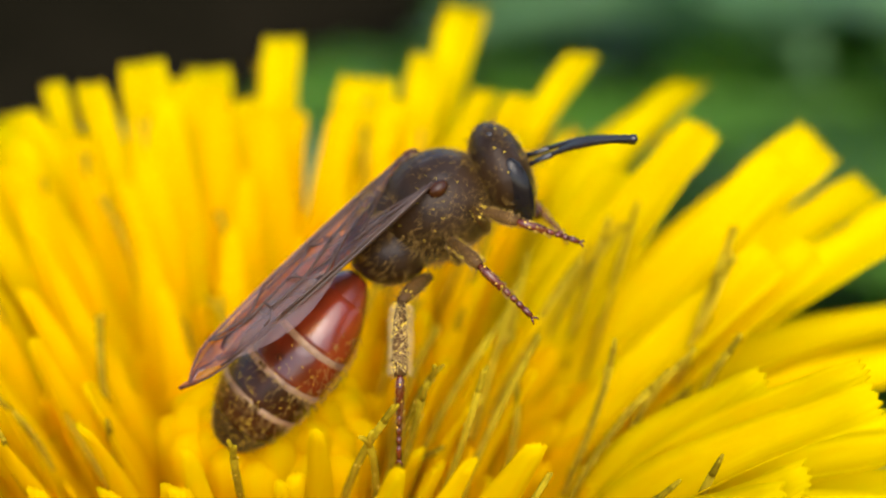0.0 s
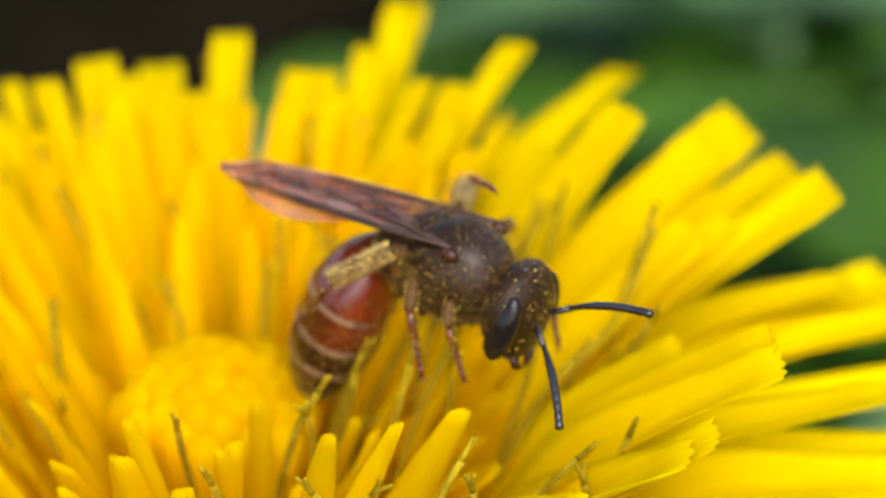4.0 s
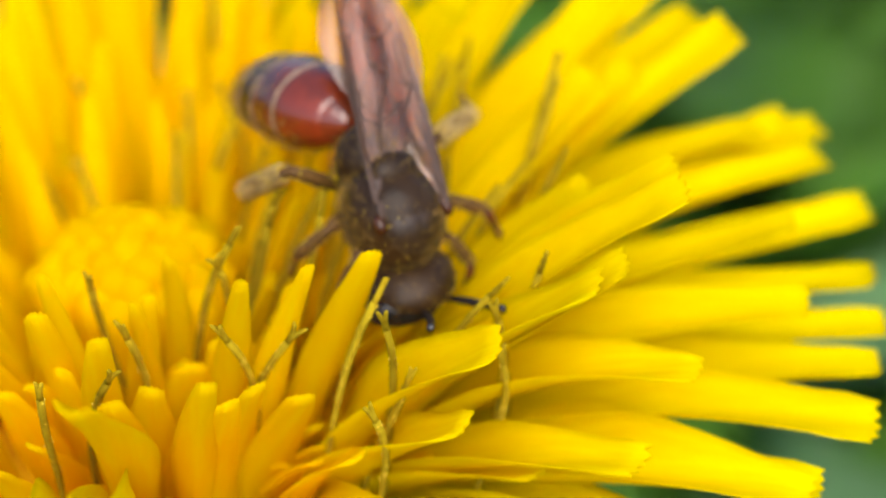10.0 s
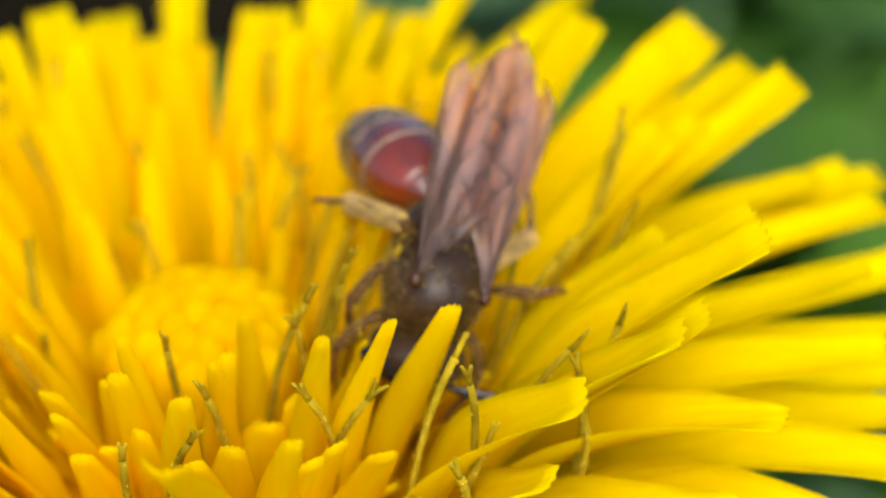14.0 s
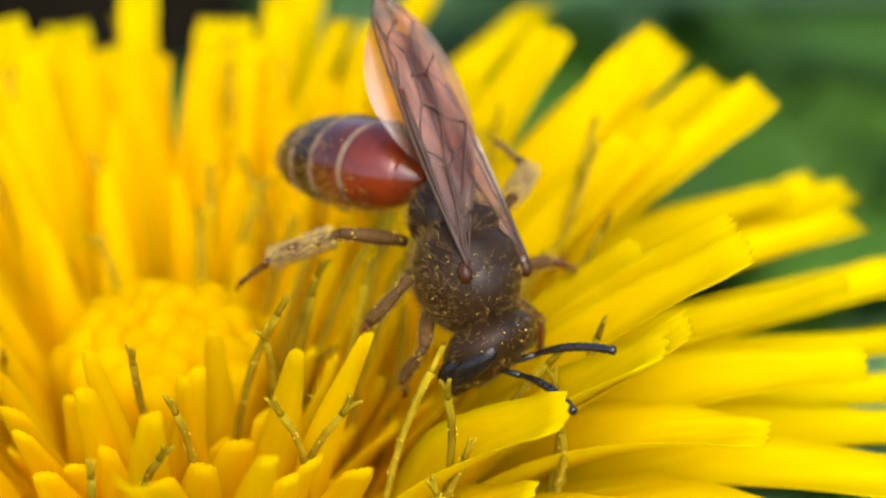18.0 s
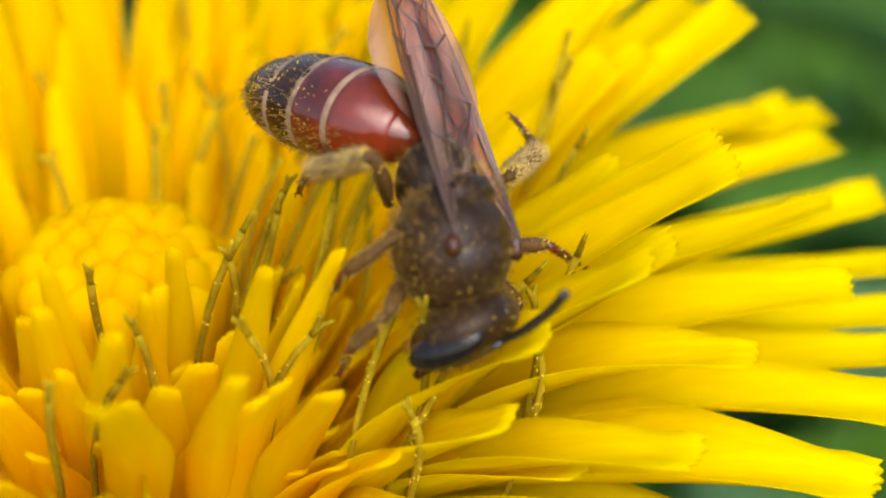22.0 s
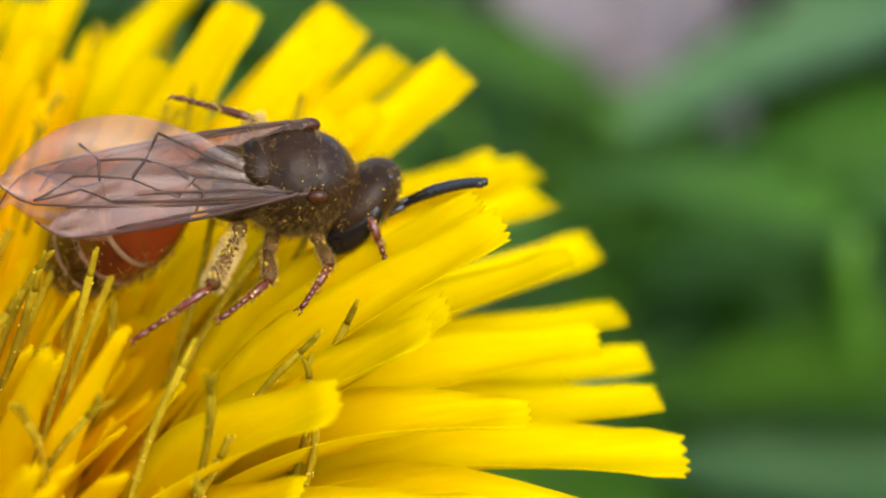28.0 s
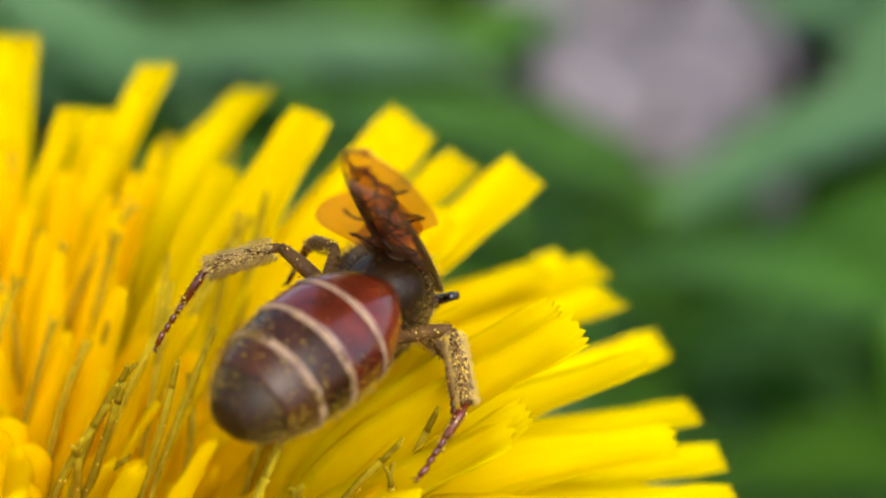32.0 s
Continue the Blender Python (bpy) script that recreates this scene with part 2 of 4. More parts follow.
def style_mesh(r, h, seed, share, bend=0.0):
    """The rod beside a floret, with two curled branches and grains along it."""
    rnd = random.Random(seed + 77)
    reach = r * (0.55 + 0.45 * share)
    tip = Vector((reach, rnd.uniform(-0.4, 0.4), h * share + 0.15))
    foot = Vector((max(0.45 * reach, reach - rnd.uniform(1.0, 2.4)), rnd.uniform(-0.5, 0.5), 2.2))
    q = foot.lerp(tip, 0.6) + Vector((rnd.uniform(-0.7, 0.7), rnd.uniform(-1.1, 1.1), 0.5))
    lift = Vector((-0.2, rnd.choice((-0.3, 0.3, 0.2, -0.2)), 0.0))
    bm = bmesh.new()
    pts = [bezier(foot, q, tip, i / 8) + lift * min(1, i / 4) for i in range(9)]
    tube(bm, pts, [0.04 + 0.035 * min(1, i / 5) for i in range(9)], 6)
    tan = (pts[-1] - pts[-2]).normalized()
    side = Vector((0, 1, 0)) if rnd.random() < 0.6 else Vector((0.7, 0.7, 0))
    side = (side - tan * side.dot(tan)).normalized()
    fork = rnd.uniform(0.04, 0.26)
    for s in (-1, 1):
        arm = [pts[-1] + tan * (0.72 * k / 5 * (1 - 0.25 * k / 5)) + side * (s * fork * 0.6 * (k / 5) ** 1.7) for k in range(6)]
        tube(bm, arm, [0.065, 0.062, 0.058, 0.052, 0.045, 0.03], 5)
    for _ in range(20):
        i = rnd.randrange(4, 8)
        p = pts[i].lerp(pts[i + 1], rnd.random())
        d = Vector((rnd.gauss(0, 1), rnd.gauss(0, 1), rnd.gauss(0, 1))).normalized()
        made = bmesh.ops.create_icosphere(bm, subdivisions=1, radius=0.02, matrix=Matrix.Translation(p + d * 0.09))
        for f in {f for v in made["verts"] for f in v.link_faces}:
            f.material_index = 1
    bmesh.ops.scale(bm, vec=(MM, MM, MM), verts=bm.verts)
    return bm


# azimuth in degrees, tip radius, tip height and width in millimetres
OUTER = [
    (16.6, 15.7, 6.0, 1.7), (11.1, 16.4, 5.4, 1.6), (1.5, 15.5, 5.3, 1.7), (-9.0, 15.4, 5.2, 1.7), (-18.8, 15.5, 5.4, 1.9), (-11.7, 13.9, 6.8, 1.5),
    (-4.9, 13.6, 7.7, 1.6), (-26.4, 12.5, 7.4, 1.6), (-27.0, 14.8, 5.2, 1.9), (-34.1, 12.2, 6.0, 1.6), (-44.2, 9.7, 6.8, 1.7), (-24.0, 14.8, 4.8, 1.7),
    (20.9, 16.3, 6.0, 1.5), (20.1, 14.5, 6.5, 1.4), (21.4, 15.7, 6.2, 1.4), (-34.4, 10.2, 5.2, 1.8), (-54.5, 9.6, 5.6, 1.7), (4.5, 15.8, 5.0, 1.4),
    (-3.3, 15.7, 5.0, 1.3),
]
MIDDLE = [
    (-20.1, 11.7, 10.1, 1.2), (-28.8, 10.8, 9.0, 1.3), (-15.7, 11.2, 10.1, 1.0), (-25.7, 10.9, 9.0, 1.1), (-41.2, 9.8, 8.5, 1.4), (20.9, 13.9, 9.1, 1.4),
    (34.6, 13.8, 9.1, 1.5), (33.5, 12.5, 9.0, 1.2), (31.8, 14.5, 8.2, 1.2), (15.8, 11.2, 9.0, 1.3), (36.7, 10.7, 10.1, 1.3), (57.5, 16.1, 7.7, 1.9),
    (62.8, 12.8, 9.4, 1.4), (78.2, 15.1, 8.8, 1.5), (96.1, 11.9, 9.1, 1.4), (105.0, 11.9, 8.3, 1.4), (114.2, 10.9, 9.2, 1.4), (84.5, 10.7, 8.8, 2.0),
    (78.9, 12.1, 8.8, 1.3), (66.5, 11.1, 8.8, 1.1), (45.8, 9.7, 8.8, 1.1), (-9.6, 9.5, 9.0, 1.2), (16.4, 10.3, 9.0, 1.2), (-52.0, 8.4, 6.4, 1.2),
    (-30.0, 8.8, 7.4, 1.2),
]
INNER = [
    (-60.7, 6.3, 9.4, 1.0), (-54.4, 7.0, 9.6, 0.95), (-95.7, 5.6, 9.5, 0.9), (-39.8, 6.9, 9.2, 1.25), (-85.8, 9.3, 9.3, 1.6), (-71.8, 8.1, 8.6, 1.1),
    (-78.6, 5.4, 8.8, 0.8), (-87.5, 6.8, 9.0, 1.1), (-97.4, 5.9, 9.0, 1.0),
    (-79.0, 5.2, 8.8, 0.9), (-64.0, 3.5, 8.6, 0.8), (-89.9, 10.6, 8.2, 1.3), (-81.4, 10.5, 8.0, 1.2),
]


# bearing, tip radius and height of the free styles
STYLES = [
    (-32.0, 4.0, 8.4), (-28.0, 4.7, 8.4), (-83.2, 3.9, 8.0), (-56.9, 4.3, 8.2), (-62.2, 6.2, 7.9), (-45.6, 7.2, 8.2),
    (-78.5, 5.5, 7.9), (-96.2, 7.3, 7.9), (-86.0, 6.7, 7.8), (-44.0, 8.2, 8.4), 
    (5.3, 4.6, 8.0), (30.2, 6.5, 8.2), (32.0, 8.0, 8.2), (34.4, 8.3, 8.0), (5.2, 8.1, 8.0), (-16.7, 8.0, 6.8),
    (30.1, 6.0, 7.9), (15.2, 9.2, 8.2), (-35.1, 9.1, 6.8), (-38.8, 8.1, 6.8), (-49.5, 8.5, 6.8), (-56.5, 6.4, 7.6), 
    (12.8, 5.0, 8.2), (24.3, 6.8, 8.3), (34.7, 8.5, 8.6), (17.2, 9.3, 8.8), (1.2, 6.8, 8.0), (-5.0, 7.6, 8.0), (0.9, 9.1, 8.2),
    (-19.8, 9.3, 8.2), (-28.9, 8.7, 8.0), (-3.4, 5.2, 8.2), (-26.7, 8.9, 7.6), (17.4, 9.5, 9.0), (-28.4, 3.9, 8.6), (-59.6, 4.5, 8.8),
]
# bearing and tip radius of the floret that the bee pushes over
BENT = (-39.8, 6.9)


def dandelion():
    flower = tagged(new("dandelion"), "fully open bright yellow dandelion flower head on its stalk", "flower")
    flower.location = CENTRE * MM
    done = []

    def add(az, r, h, w, seed, roll=0.35, turn_to=0.0):
        ob = part("floret", floret_mesh(r, h, w, seed, random.Random(seed).uniform(-0.6, 0.6), 0.60 if az > 12 and r > 8 else 0.42 if r > 13.2 else 0.44 if r > 8.5 else 0.32, roll, turn_to, 0.42 if r > 8.5 else 0.10), RIM_PETAL if r > 9.4 else PETAL, flower)
        ob.rotation_euler = (0, 0, radians(az))
        done.append((r * math.cos(radians(az)), r * math.sin(radians(az))))
        return ob

    seed = 0
    bent = None
    for table, roll in ((OUTER, 0.13), (MIDDLE, 0.18), (INNER, 0.42)):
        for az, r, h, w in table:
            seed += 1
            face = radians(max(-60, min(40, (-90 - az) * 0.7))) if table is INNER else 0.0 if az > 50 else 0.42 if table is MIDDLE else 0.22
            ob = add(az, r, h, w * (1.04 if table is OUTER else 1.2 if table is MIDDLE and az < 40 else 0.98), seed, roll, face)
            if table is INNER and bent is None and abs(r - BENT[1]) < 0.06 and abs(az - BENT[0]) < 0.6:
                bent = ob
            elif table is MIDDLE and az > 30:
                part("style", style_mesh(r, h, seed, 0.9 if az > 50 else 0.6), [STYLE, POLLEN], ob, "olive forked style dusted with pollen")
    rnd = random.Random(5)
    # styles that stand free between the inner florets
    for az, r, h in STYLES:
        seed += 1
        ob = part("style", style_mesh(r, h, seed, 1.0), [STYLE, POLLEN], flower, "olive forked style dusted with pollen")
        ob.rotation_euler = (0, 0, radians(az))
    # short florets that fill the depth between the tall ones
    for k in range(200):
        az, r = k * 137.508 % 360, 2.2 + 5.6 * math.sqrt((k + 0.5) / 200)
        seed += 1
        low, tall = 305 < az < 330 and r > 4.6, 215 < az < 305 and r > 3.6
        if tall and k % 3 == 0:
            continue
        front = -125 < (az + 180) % 360 - 180 < 60
        ob = part("floret", floret_mesh(r, rnd.uniform(4.4, 5.6) if low else rnd.uniform(5.6, 8.0) if tall else rnd.uniform(4.6, 6.0) - (0.0 if front else 0.6), rnd.uniform(1.2, 1.6), seed, rnd.uniform(-0.5, 0.5), 0.30, 0.28), PETAL, flower)
        ob.rotation_euler = (0, 0, radians(az))
    # the unopened buds in the middle
    for k in range(40):
        seed += 1
        r = 0.1 + 1.85 * math.sqrt(k / 40)
        top = 7.4 - 0.24 * r * r + rnd.uniform(-0.12, 0.12)
        bm = bmesh.new()
        rise = ((2.0, 0.16), (0.62 * top, 0.24), (top - 0.9, 0.38), (top - 0.45, 0.42), (top - 0.20, 0.36), (top - 0.06, 0.21), (top, 0.03))
        tube(bm, [Vector((r * (0.75 + 0.25 * z / top), 0, z)) * MM for z, _ in rise], [w * MM for _, w in rise], 9, ref=Vector((1, 0, 0)))
        for v in bm.verts:
            v.co += Vector((0, 0, 1)) * (0.00006 * noise.noise(v.co * 4000 + Vector((seed, 0, 0))))
        ob = part("bud", bm, PETAL, flower)
        ob.rotation_euler = (0, 0, radians(k * 137.5))
        done.append((r * math.cos(radians(k * 137.5)), r * math.sin(radians(k * 137.5))))
    count = 0
    for i in range(420):
        az = (i * 137.508) % 360
        r = 0.6 + 15.0 * math.sqrt((i + 0.5) / 420) ** 1.15
        a = (az + 180) % 360 - 180
        if (-60 < a < 50 and r > 6.0) or (38 <= a < 120 and r > 10.8) or (-125 < a < -38 and r > 3.2):
            continue
        x, y = r * math.cos(radians(az)), r * math.sin(radians(az))
        if r < 3.4 or (4.6 < x < 7.8 and -6.5 < y < -0.6):
            continue
        gap = 1.0 if r > 9 or -112 < a < 90 else 1.3
        if any((x - p) ** 2 + (y - q) ** 2 < gap ** 2 for p, q in done) or count > 185:
            continue
        count += 1
        seed += 1
        h = 5.6 + 0.2 * r if r < 2.8 else min(8.9, 6.6 + 0.38 * (r - 2.0)) if r < 12 else 6.0
        h += rnd.uniform(-0.5, 0.4)
        w = (1.15 if gap > 1.1 else 0.95) * rnd.uniform(0.9, 1.2)
        ob = add(az, r, h, w, seed, 0.9 if r < 2.2 else 0.5 if r < 8 else 0.3)
        if rnd.random() < 0.75 and r < (8.0 if -135 < a < 40 else 13.0):
            part("style", style_mesh(r, h, seed, rnd.uniform(0.75, 0.98)), [STYLE, POLLEN], ob)
    for k in range(44):
        az = k * 360 / 44 + rnd.uniform(-3, 3)
        seed += 1
        add(az, rnd.uniform(11.0, 12.4), rnd.uniform(3.4, 4.2), rnd.uniform(1.3, 1.6), seed, 0.25)
    # the receptacle, its bracts and the hollow stalk
    bm = bmesh.new()
    prof = [(-60, 2.0), (-40, 2.0), (-20, 2.1), (-9, 2.3), (-7, 3.2), (-4, 4.6), (-1, 5.2), (1.6, 5.9), (2.6, 5.2), (3.3, 3.6), (3.6, 0.4)]
    tube(bm, [Vector((0, 0, z * MM)) for z, _ in prof[:5]], [r * MM for _, r in prof[:5]], 20, ref=Vector((1, 0, 0)))
    part("stalk", bm, BRACT, flower, "pale green hollow stalk")
    bm = bmesh.new()
    tube(bm, [Vector((0, 0, z * MM)) for z, _ in prof[4:]], [r * MM for _, r in prof[4:]], 24, ref=Vector((1, 0, 0)))
    part("receptacle", bm, CROWN, flower, "pale yellow floret tubes packed on the base")
    for k in range(16):
        bm = bmesh.new()
        a = 2 * math.pi * k / 16
        d = Vector((math.cos(a), math.sin(a), 0))
        leaf(bm, (d * 3.0 + Vector((0, 0, -6))) * MM, (d * 9.5 + Vector((0, 0, 1.5 - 4 * (k % 2)))) * MM, 2.4 * MM, -1.5 * MM)
        part("bract", bm, BRACT, flower)
    return bent


# ---- undergrowth ----
# root and tip in millimetres, width, surface
NEAR_LEAVES = [
    ((96.0, 114.5, -36.0), (58.0, 98.0, -40.0), 10, PALE_LEAF),
    ((81.5, 69.8, -26.6), (50.5, 78.5, -43.2), 22, LEAF),
    ((74.4, 54.7, -36.2), (47.2, 66.1, -41.7), 14, LEAF),
    ((59.0, 103.7, -50.9), (32.1, 132.2, -33.0), 15, LEAF),
    ((71.4, 47.8, -41.7), (44.1, 61.1, -43.9), 10, PALE_LEAF),
    ((78.5, 57.6, -41.5), (50.9, 71.0, -44.2), 9, PALE_LEAF),
    ((27.0, 116.3, -35.9), (1.7, 140.5, -28.1), 11, PALE_LEAF),
    ((50.7, 120.5, -34.2), (-6.0, 124.6, -41.0), 14, PALE_LEAF),
    ((45.1, 94.1, -35.2), (1.0, 101.8, -38.3), 13, LEAF),
    ((52.6, 143.0, -31.4), (-12.0, 141.7, -36.3), 12, LEAF),
]
SIDE_LEAVES = [
    ((58.2, 60.8, -27.4), (47.1, 81.5, -34.0), 10, LEAF),
    ((57.5, 96.6, -35.9), (29.9, 110.6, -35.0), 12, LEAF),
    ((44.0, 74.3, -54.9), (20.1, 65.0, -52.7), 15, PALE_LEAF),
    ((49.6, 77.6, -36.6), (26.1, 70.7, -36.2), 9, LEAF),
    ((46.8, 66.0, -40.0), (25.1, 62.1, -38.6), 13, PALE_LEAF),
    ((50.4, 59.9, -46.2), (27.5, 56.3, -43.4), 9, LEAF),
    ((59.1, 85.2, -51.4), (46.5, 114.5, -40.0), 22, LEAF),
    ((27.0, 130.5, -44.4), (-6.0, 141.8, -41.6), 20, LEAF),
    ((54.8, 100.7, -41.3), (28.6, 111.3, -43.2), 22, LEAF),
]
FAR_LEAVES = [
    ((33.0, 76.1, -33.8), (16.6, 94.5, -35.8), 22, LEAF),
    ((44.2, 100.8, -41.1), (20.6, 78.6, -35.0), 18, LEAF),
    ((29.5, 72.9, -31.3), (21.0, 85.3, -33.1), 16, LEAF),
    ((68.8, 47.9, -39.0), (45.6, 63.4, -43.1), 17, PALE_LEAF),
    ((126.0, 140.0, -32.0), (86.0, 121.0, -40.0), 17, PALE_LEAF),
    ((140.8, 163.3, -33.4), (97.9, 165.4, -47.9), 30, PALE_LEAF),
    ((112.3, 147.7, -47.0), (88.6, 156.1, -46.0), 16, PALE_LEAF),
]
LEAVES = NEAR_LEAVES + SIDE_LEAVES + FAR_LEAVES


def low_leaf(bm, root, tip, mat):
    """A blade with its rib beneath, standing in the soil."""
    thing = tagged(new("low_leaf"), "low green leaf growing from the soil", "leaf", "leaves on the soil")
    part("blade", bm, mat, thing)
    bm = bmesh.new()
    tube(bm, [(root + Vector((0, 0, -1.5))) * MM, (root.lerp(tip, 0.06) + Vector((0, 0, 0.6))) * MM], [0.0011, 0.0007], 8)
    part("leaf_stalk", bm, mat, thing)


def undergrowth():
    for k, (root, tip, width, mat) in enumerate(LEAVES):
        bm = bmesh.new()
        leaf(bm, Vector(root) * MM, Vector(tip) * MM, width * MM, (6 if k % 2 else 3) * MM, 0.2, 0.12, k)
        pale = mat is PALE_LEAF
        blade = part("blade", bm, mat)
        thing = tagged(new("broad_leaf"), "pale bluish green leaf behind the flower" if pale else "dark green leaf in the shade behind the flower", "leaf", "leaves behind the flower")
        blade.parent = thing
        bm = bmesh.new()
        foot = Vector((root[0] * 1.15, root[1] * 1.1, GROUND / MM - 1)) * MM
        mid = (foot + Vector(root) * MM) / 2 + Vector((0, 0, 0.004))
        tube(bm, [bezier(foot, mid, Vector(root) * MM, i / 6) for i in range(7)], [0.0009] * 7, 8)
        part("leaf_stalk", bm, mat, thing)
    rnd = random.Random(3)
    for k in range(110):
        a = rnd.uniform(0, 2 * math.pi)
        r = rnd.uniform(95, 330) if k < 70 else rnd.uniform(28, 90)
        d = Vector((math.cos(a), math.sin(a), 0))
        if k < 70 and r < 150 and d.y > -0.2:
            r += 70
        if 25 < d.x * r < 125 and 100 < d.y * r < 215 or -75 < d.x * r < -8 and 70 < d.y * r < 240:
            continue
        root = d * r + Vector((0, 0, GROUND / MM - 1))
        turn = rnd.uniform(0, 2 * math.pi)
        tip = root + Vector((math.cos(turn), math.sin(turn), 0)) * rnd.uniform(30, 60) + Vector((0, 0, rnd.uniform(8, 30) if k < 70 else rnd.uniform(6, 22)))
        bm = bmesh.new()
        leaf(bm, root * MM, tip * MM, rnd.uniform(9, 20) * MM, rnd.uniform(8, 20) * MM, 0.25, 0.15, k)
        low_leaf(bm, root, tip, LEAF if k % 3 else PALE_LEAF)
    mass = bmesh.new()
    for k in range(420):
        x, y = rnd.uniform(-20, 170), rnd.uniform(30, 260)
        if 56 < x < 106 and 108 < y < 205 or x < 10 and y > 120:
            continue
        turn = rnd.uniform(0, 2 * math.pi)
        root = Vector((x, y, GROUND / MM - 0.5))
        tip = root + Vector((math.cos(turn), math.sin(turn), 0)) * rnd.uniform(22, 40) + Vector((0, 0, rnd.uniform(3, 14)))
        bm = bmesh.new()
        leaf(bm, root * MM, tip * MM, rnd.uniform(10, 18) * MM, rnd.uniform(6, 14) * MM, 0.2, 0.12, k)
        if k < 190:
            low_leaf(bm, root, tip, LEAF if k % 4 else PALE_LEAF)
        else:
            spare = bpy.data.meshes.new("spare")
            bm.to_mesh(spare)
            bm.free()
            mass.from_mesh(spare)
            bpy.data.meshes.remove(spare)
    tagged(part("ground_foliage", mass, LEAF), "dense low green leaves covering the soil", "foliage", kind="stuff")
    for k, (x, y, w) in enumerate(((74, 140, 13), (84, 148, 13), (72, 162, 12), (88, 168, 12), (79, 178, 12), (80, 128, 12), (105, 165, 14), (104, 175, 14), (84, 160, 13), (92, 180, 14), (98, 190, 13), (76, 172, 12), (94, 162, 13), (100, 182, 14), (84, 192, 13), (90, 152, 12), (73, 130, 13), (80, 138, 14), (69, 136, 12))):
        bm = bmesh.new()
        leaf(bm, Vector((x - 5, y - 15, -54.2 + 0.6 * k)) * MM, Vector((x + 5, y + 15, -53.4 + 0.6 * k)) * MM, w * MM, 1.5 * MM, 0.1, 0.1, k)
        thing = tagged(new("dry_leaf"), "withered pinkish grey leaf lying on the soil", "dead leaf", "dead leaves")
        part("blade", bm, PINK, thing)
        bm = bmesh.new()
        tube(bm, [Vector((x - 7, y - 21, -55 + 0.6 * k)) * MM, Vector((x - 5, y - 15, -54 + 0.6 * k)) * MM], [0.0007, 0.0006], 7)
        part("leaf_stalk", bm, PINK, thing)


ground()
bent_floret = dandelion()
undergrowth()


# seconds; the thorax in millimetres; its turn in degrees
BEE = [
    (0, 3.87, 2.31, 11.22, -5.3, -32.1, 26.8), (1, 4.49, 0.57, 11.21, 1.5, -24.8, 4.7), (2, 4.83, 0.85, 10.89, 4.6, -25.2, -10.3),
    (2.5, 5.06, 1.06, 10.74, 3.7, -21.5, -8.3), (3.5, 5.56, 0.83, 10.64, 3.2, -3, -25.2), (4.5, 5.86, 0.45, 10.54, -13, 15.4, -43.6),
    (5, 5.81, 1.44, 9.52, -18.9, 24.1, -51.2), (5.5, 5.92, 0.58, 9.32, -18.3, 35, -55.7), (6, 6.29, -0.23, 9.01, -4.2, 44.4, -44.6),
    (7, 6.39, -0.25, 8.72, -9.5, 64.5, -60.1), (8, 6.4, 0.34, 8.63, -15.7, 65.2, -63.8), (9, 6.42, 0.3, 9.06, -25.7, 47.8, -73.5),
    (10, 6.32, -0, 8.9, -6.5, 51.9, -60.4), (10.5, 6.37, -0.19, 8.9, -7.2, 53.4, -60.3), (11, 6.37, 0.05, 8.91, -8.8, 54.3, -61.8),
    (11.5, 6.43, 0.89, 9.23, -13.7, 43.3, -74.1), (12, 6.22, 0.63, 9.04, -23.2, 50.3, -81.9), (12.5, 5.85, -0.05, 8.63, -35.8, 48.7, -98.2),
    (13, 5.7, 0.61, 8.32, -37.2, 40.7, -99.4), (14, 5.69, 0.49, 8.22, -36.1, 39.9, -99.6), (14.5, 5.64, 0.11, 8.18, -35.6, 43.7, -102.1),
    (15.5, 6.19, -0.11, 8.2, -39.3, 50.1, -97.6), (16.5, 6.75, 0.6, 8.32, -33, 57.2, -77.4), (17, 6.52, 0.44, 8.28, -24.7, 60, -74.2),
    (17.5, 6.32, 0.3, 8.36, -28.3, 54.8, -75.5), (18, 6.76, -0.61, 9.44, -24.8, 47.6, -70.4), (18.5, 6.63, -1.53, 10.06, -23.3, 40.6, -63.5),
    (19, 6.75, -2.91, 10.18, -30.2, 41.9, -72.8), (20, 6.73, -2.75, 9.6, -33.4, 44.8, -78), (21, 6.83, -2.63, 9.45, -36.7, 44.1, -80.8),
    (22, 6.81, -2.54, 9.39, -36.4, 48.4, -82.3), (22.5, 7.2, -2.02, 9.48, -23.6, 47.3, -63.4), (23, 7.17, -1.18, 9.58, -10, 46.1, -46),
    (23.5, 6.92, -0.97, 9.44, -11.2, 49.4, -48.7), (24, 6.9, -1.35, 9.31, -11, 53.1, -54.3), (24.5, 6.75, -1.82, 9.3, -13, 52.4, -55.1),
    (25.5, 6.89, -2.02, 9.48, -10, 50, -54), (26.5, 6.98, -2, 9.65, -9.4, 47.8, -54.3), (27, 7.36, -1.74, 9.94, 8.4, 32.9, -33.9),
    (27.5, 7.95, -1.43, 9.94, 27.7, 17.8, -15.1), (28, 8.65, 1.32, 9.73, 31.5, 4.9, -1.5), (29, 9.02, 2.77, 9.53, 33.4, 5.8, 20.7),
    (29.5, 9.18, 1.66, 10.05, 35.6, 8.5, 19.2), (30, 9.34, 0.56, 10.57, 37.8, 11.2, 17.8), (30.5, 8.91, 0.44, 10.4, 41.8, 25, 50.8),
    (31, 8.49, 0.32, 10.24, 45.8, 38.9, 83.9), (31.5, 8.59, 0.85, 10.15, 47.5, 37.7, 84.7), (32, 8.66, 0.38, 10.07, 49, 36.5, 85.5),
]
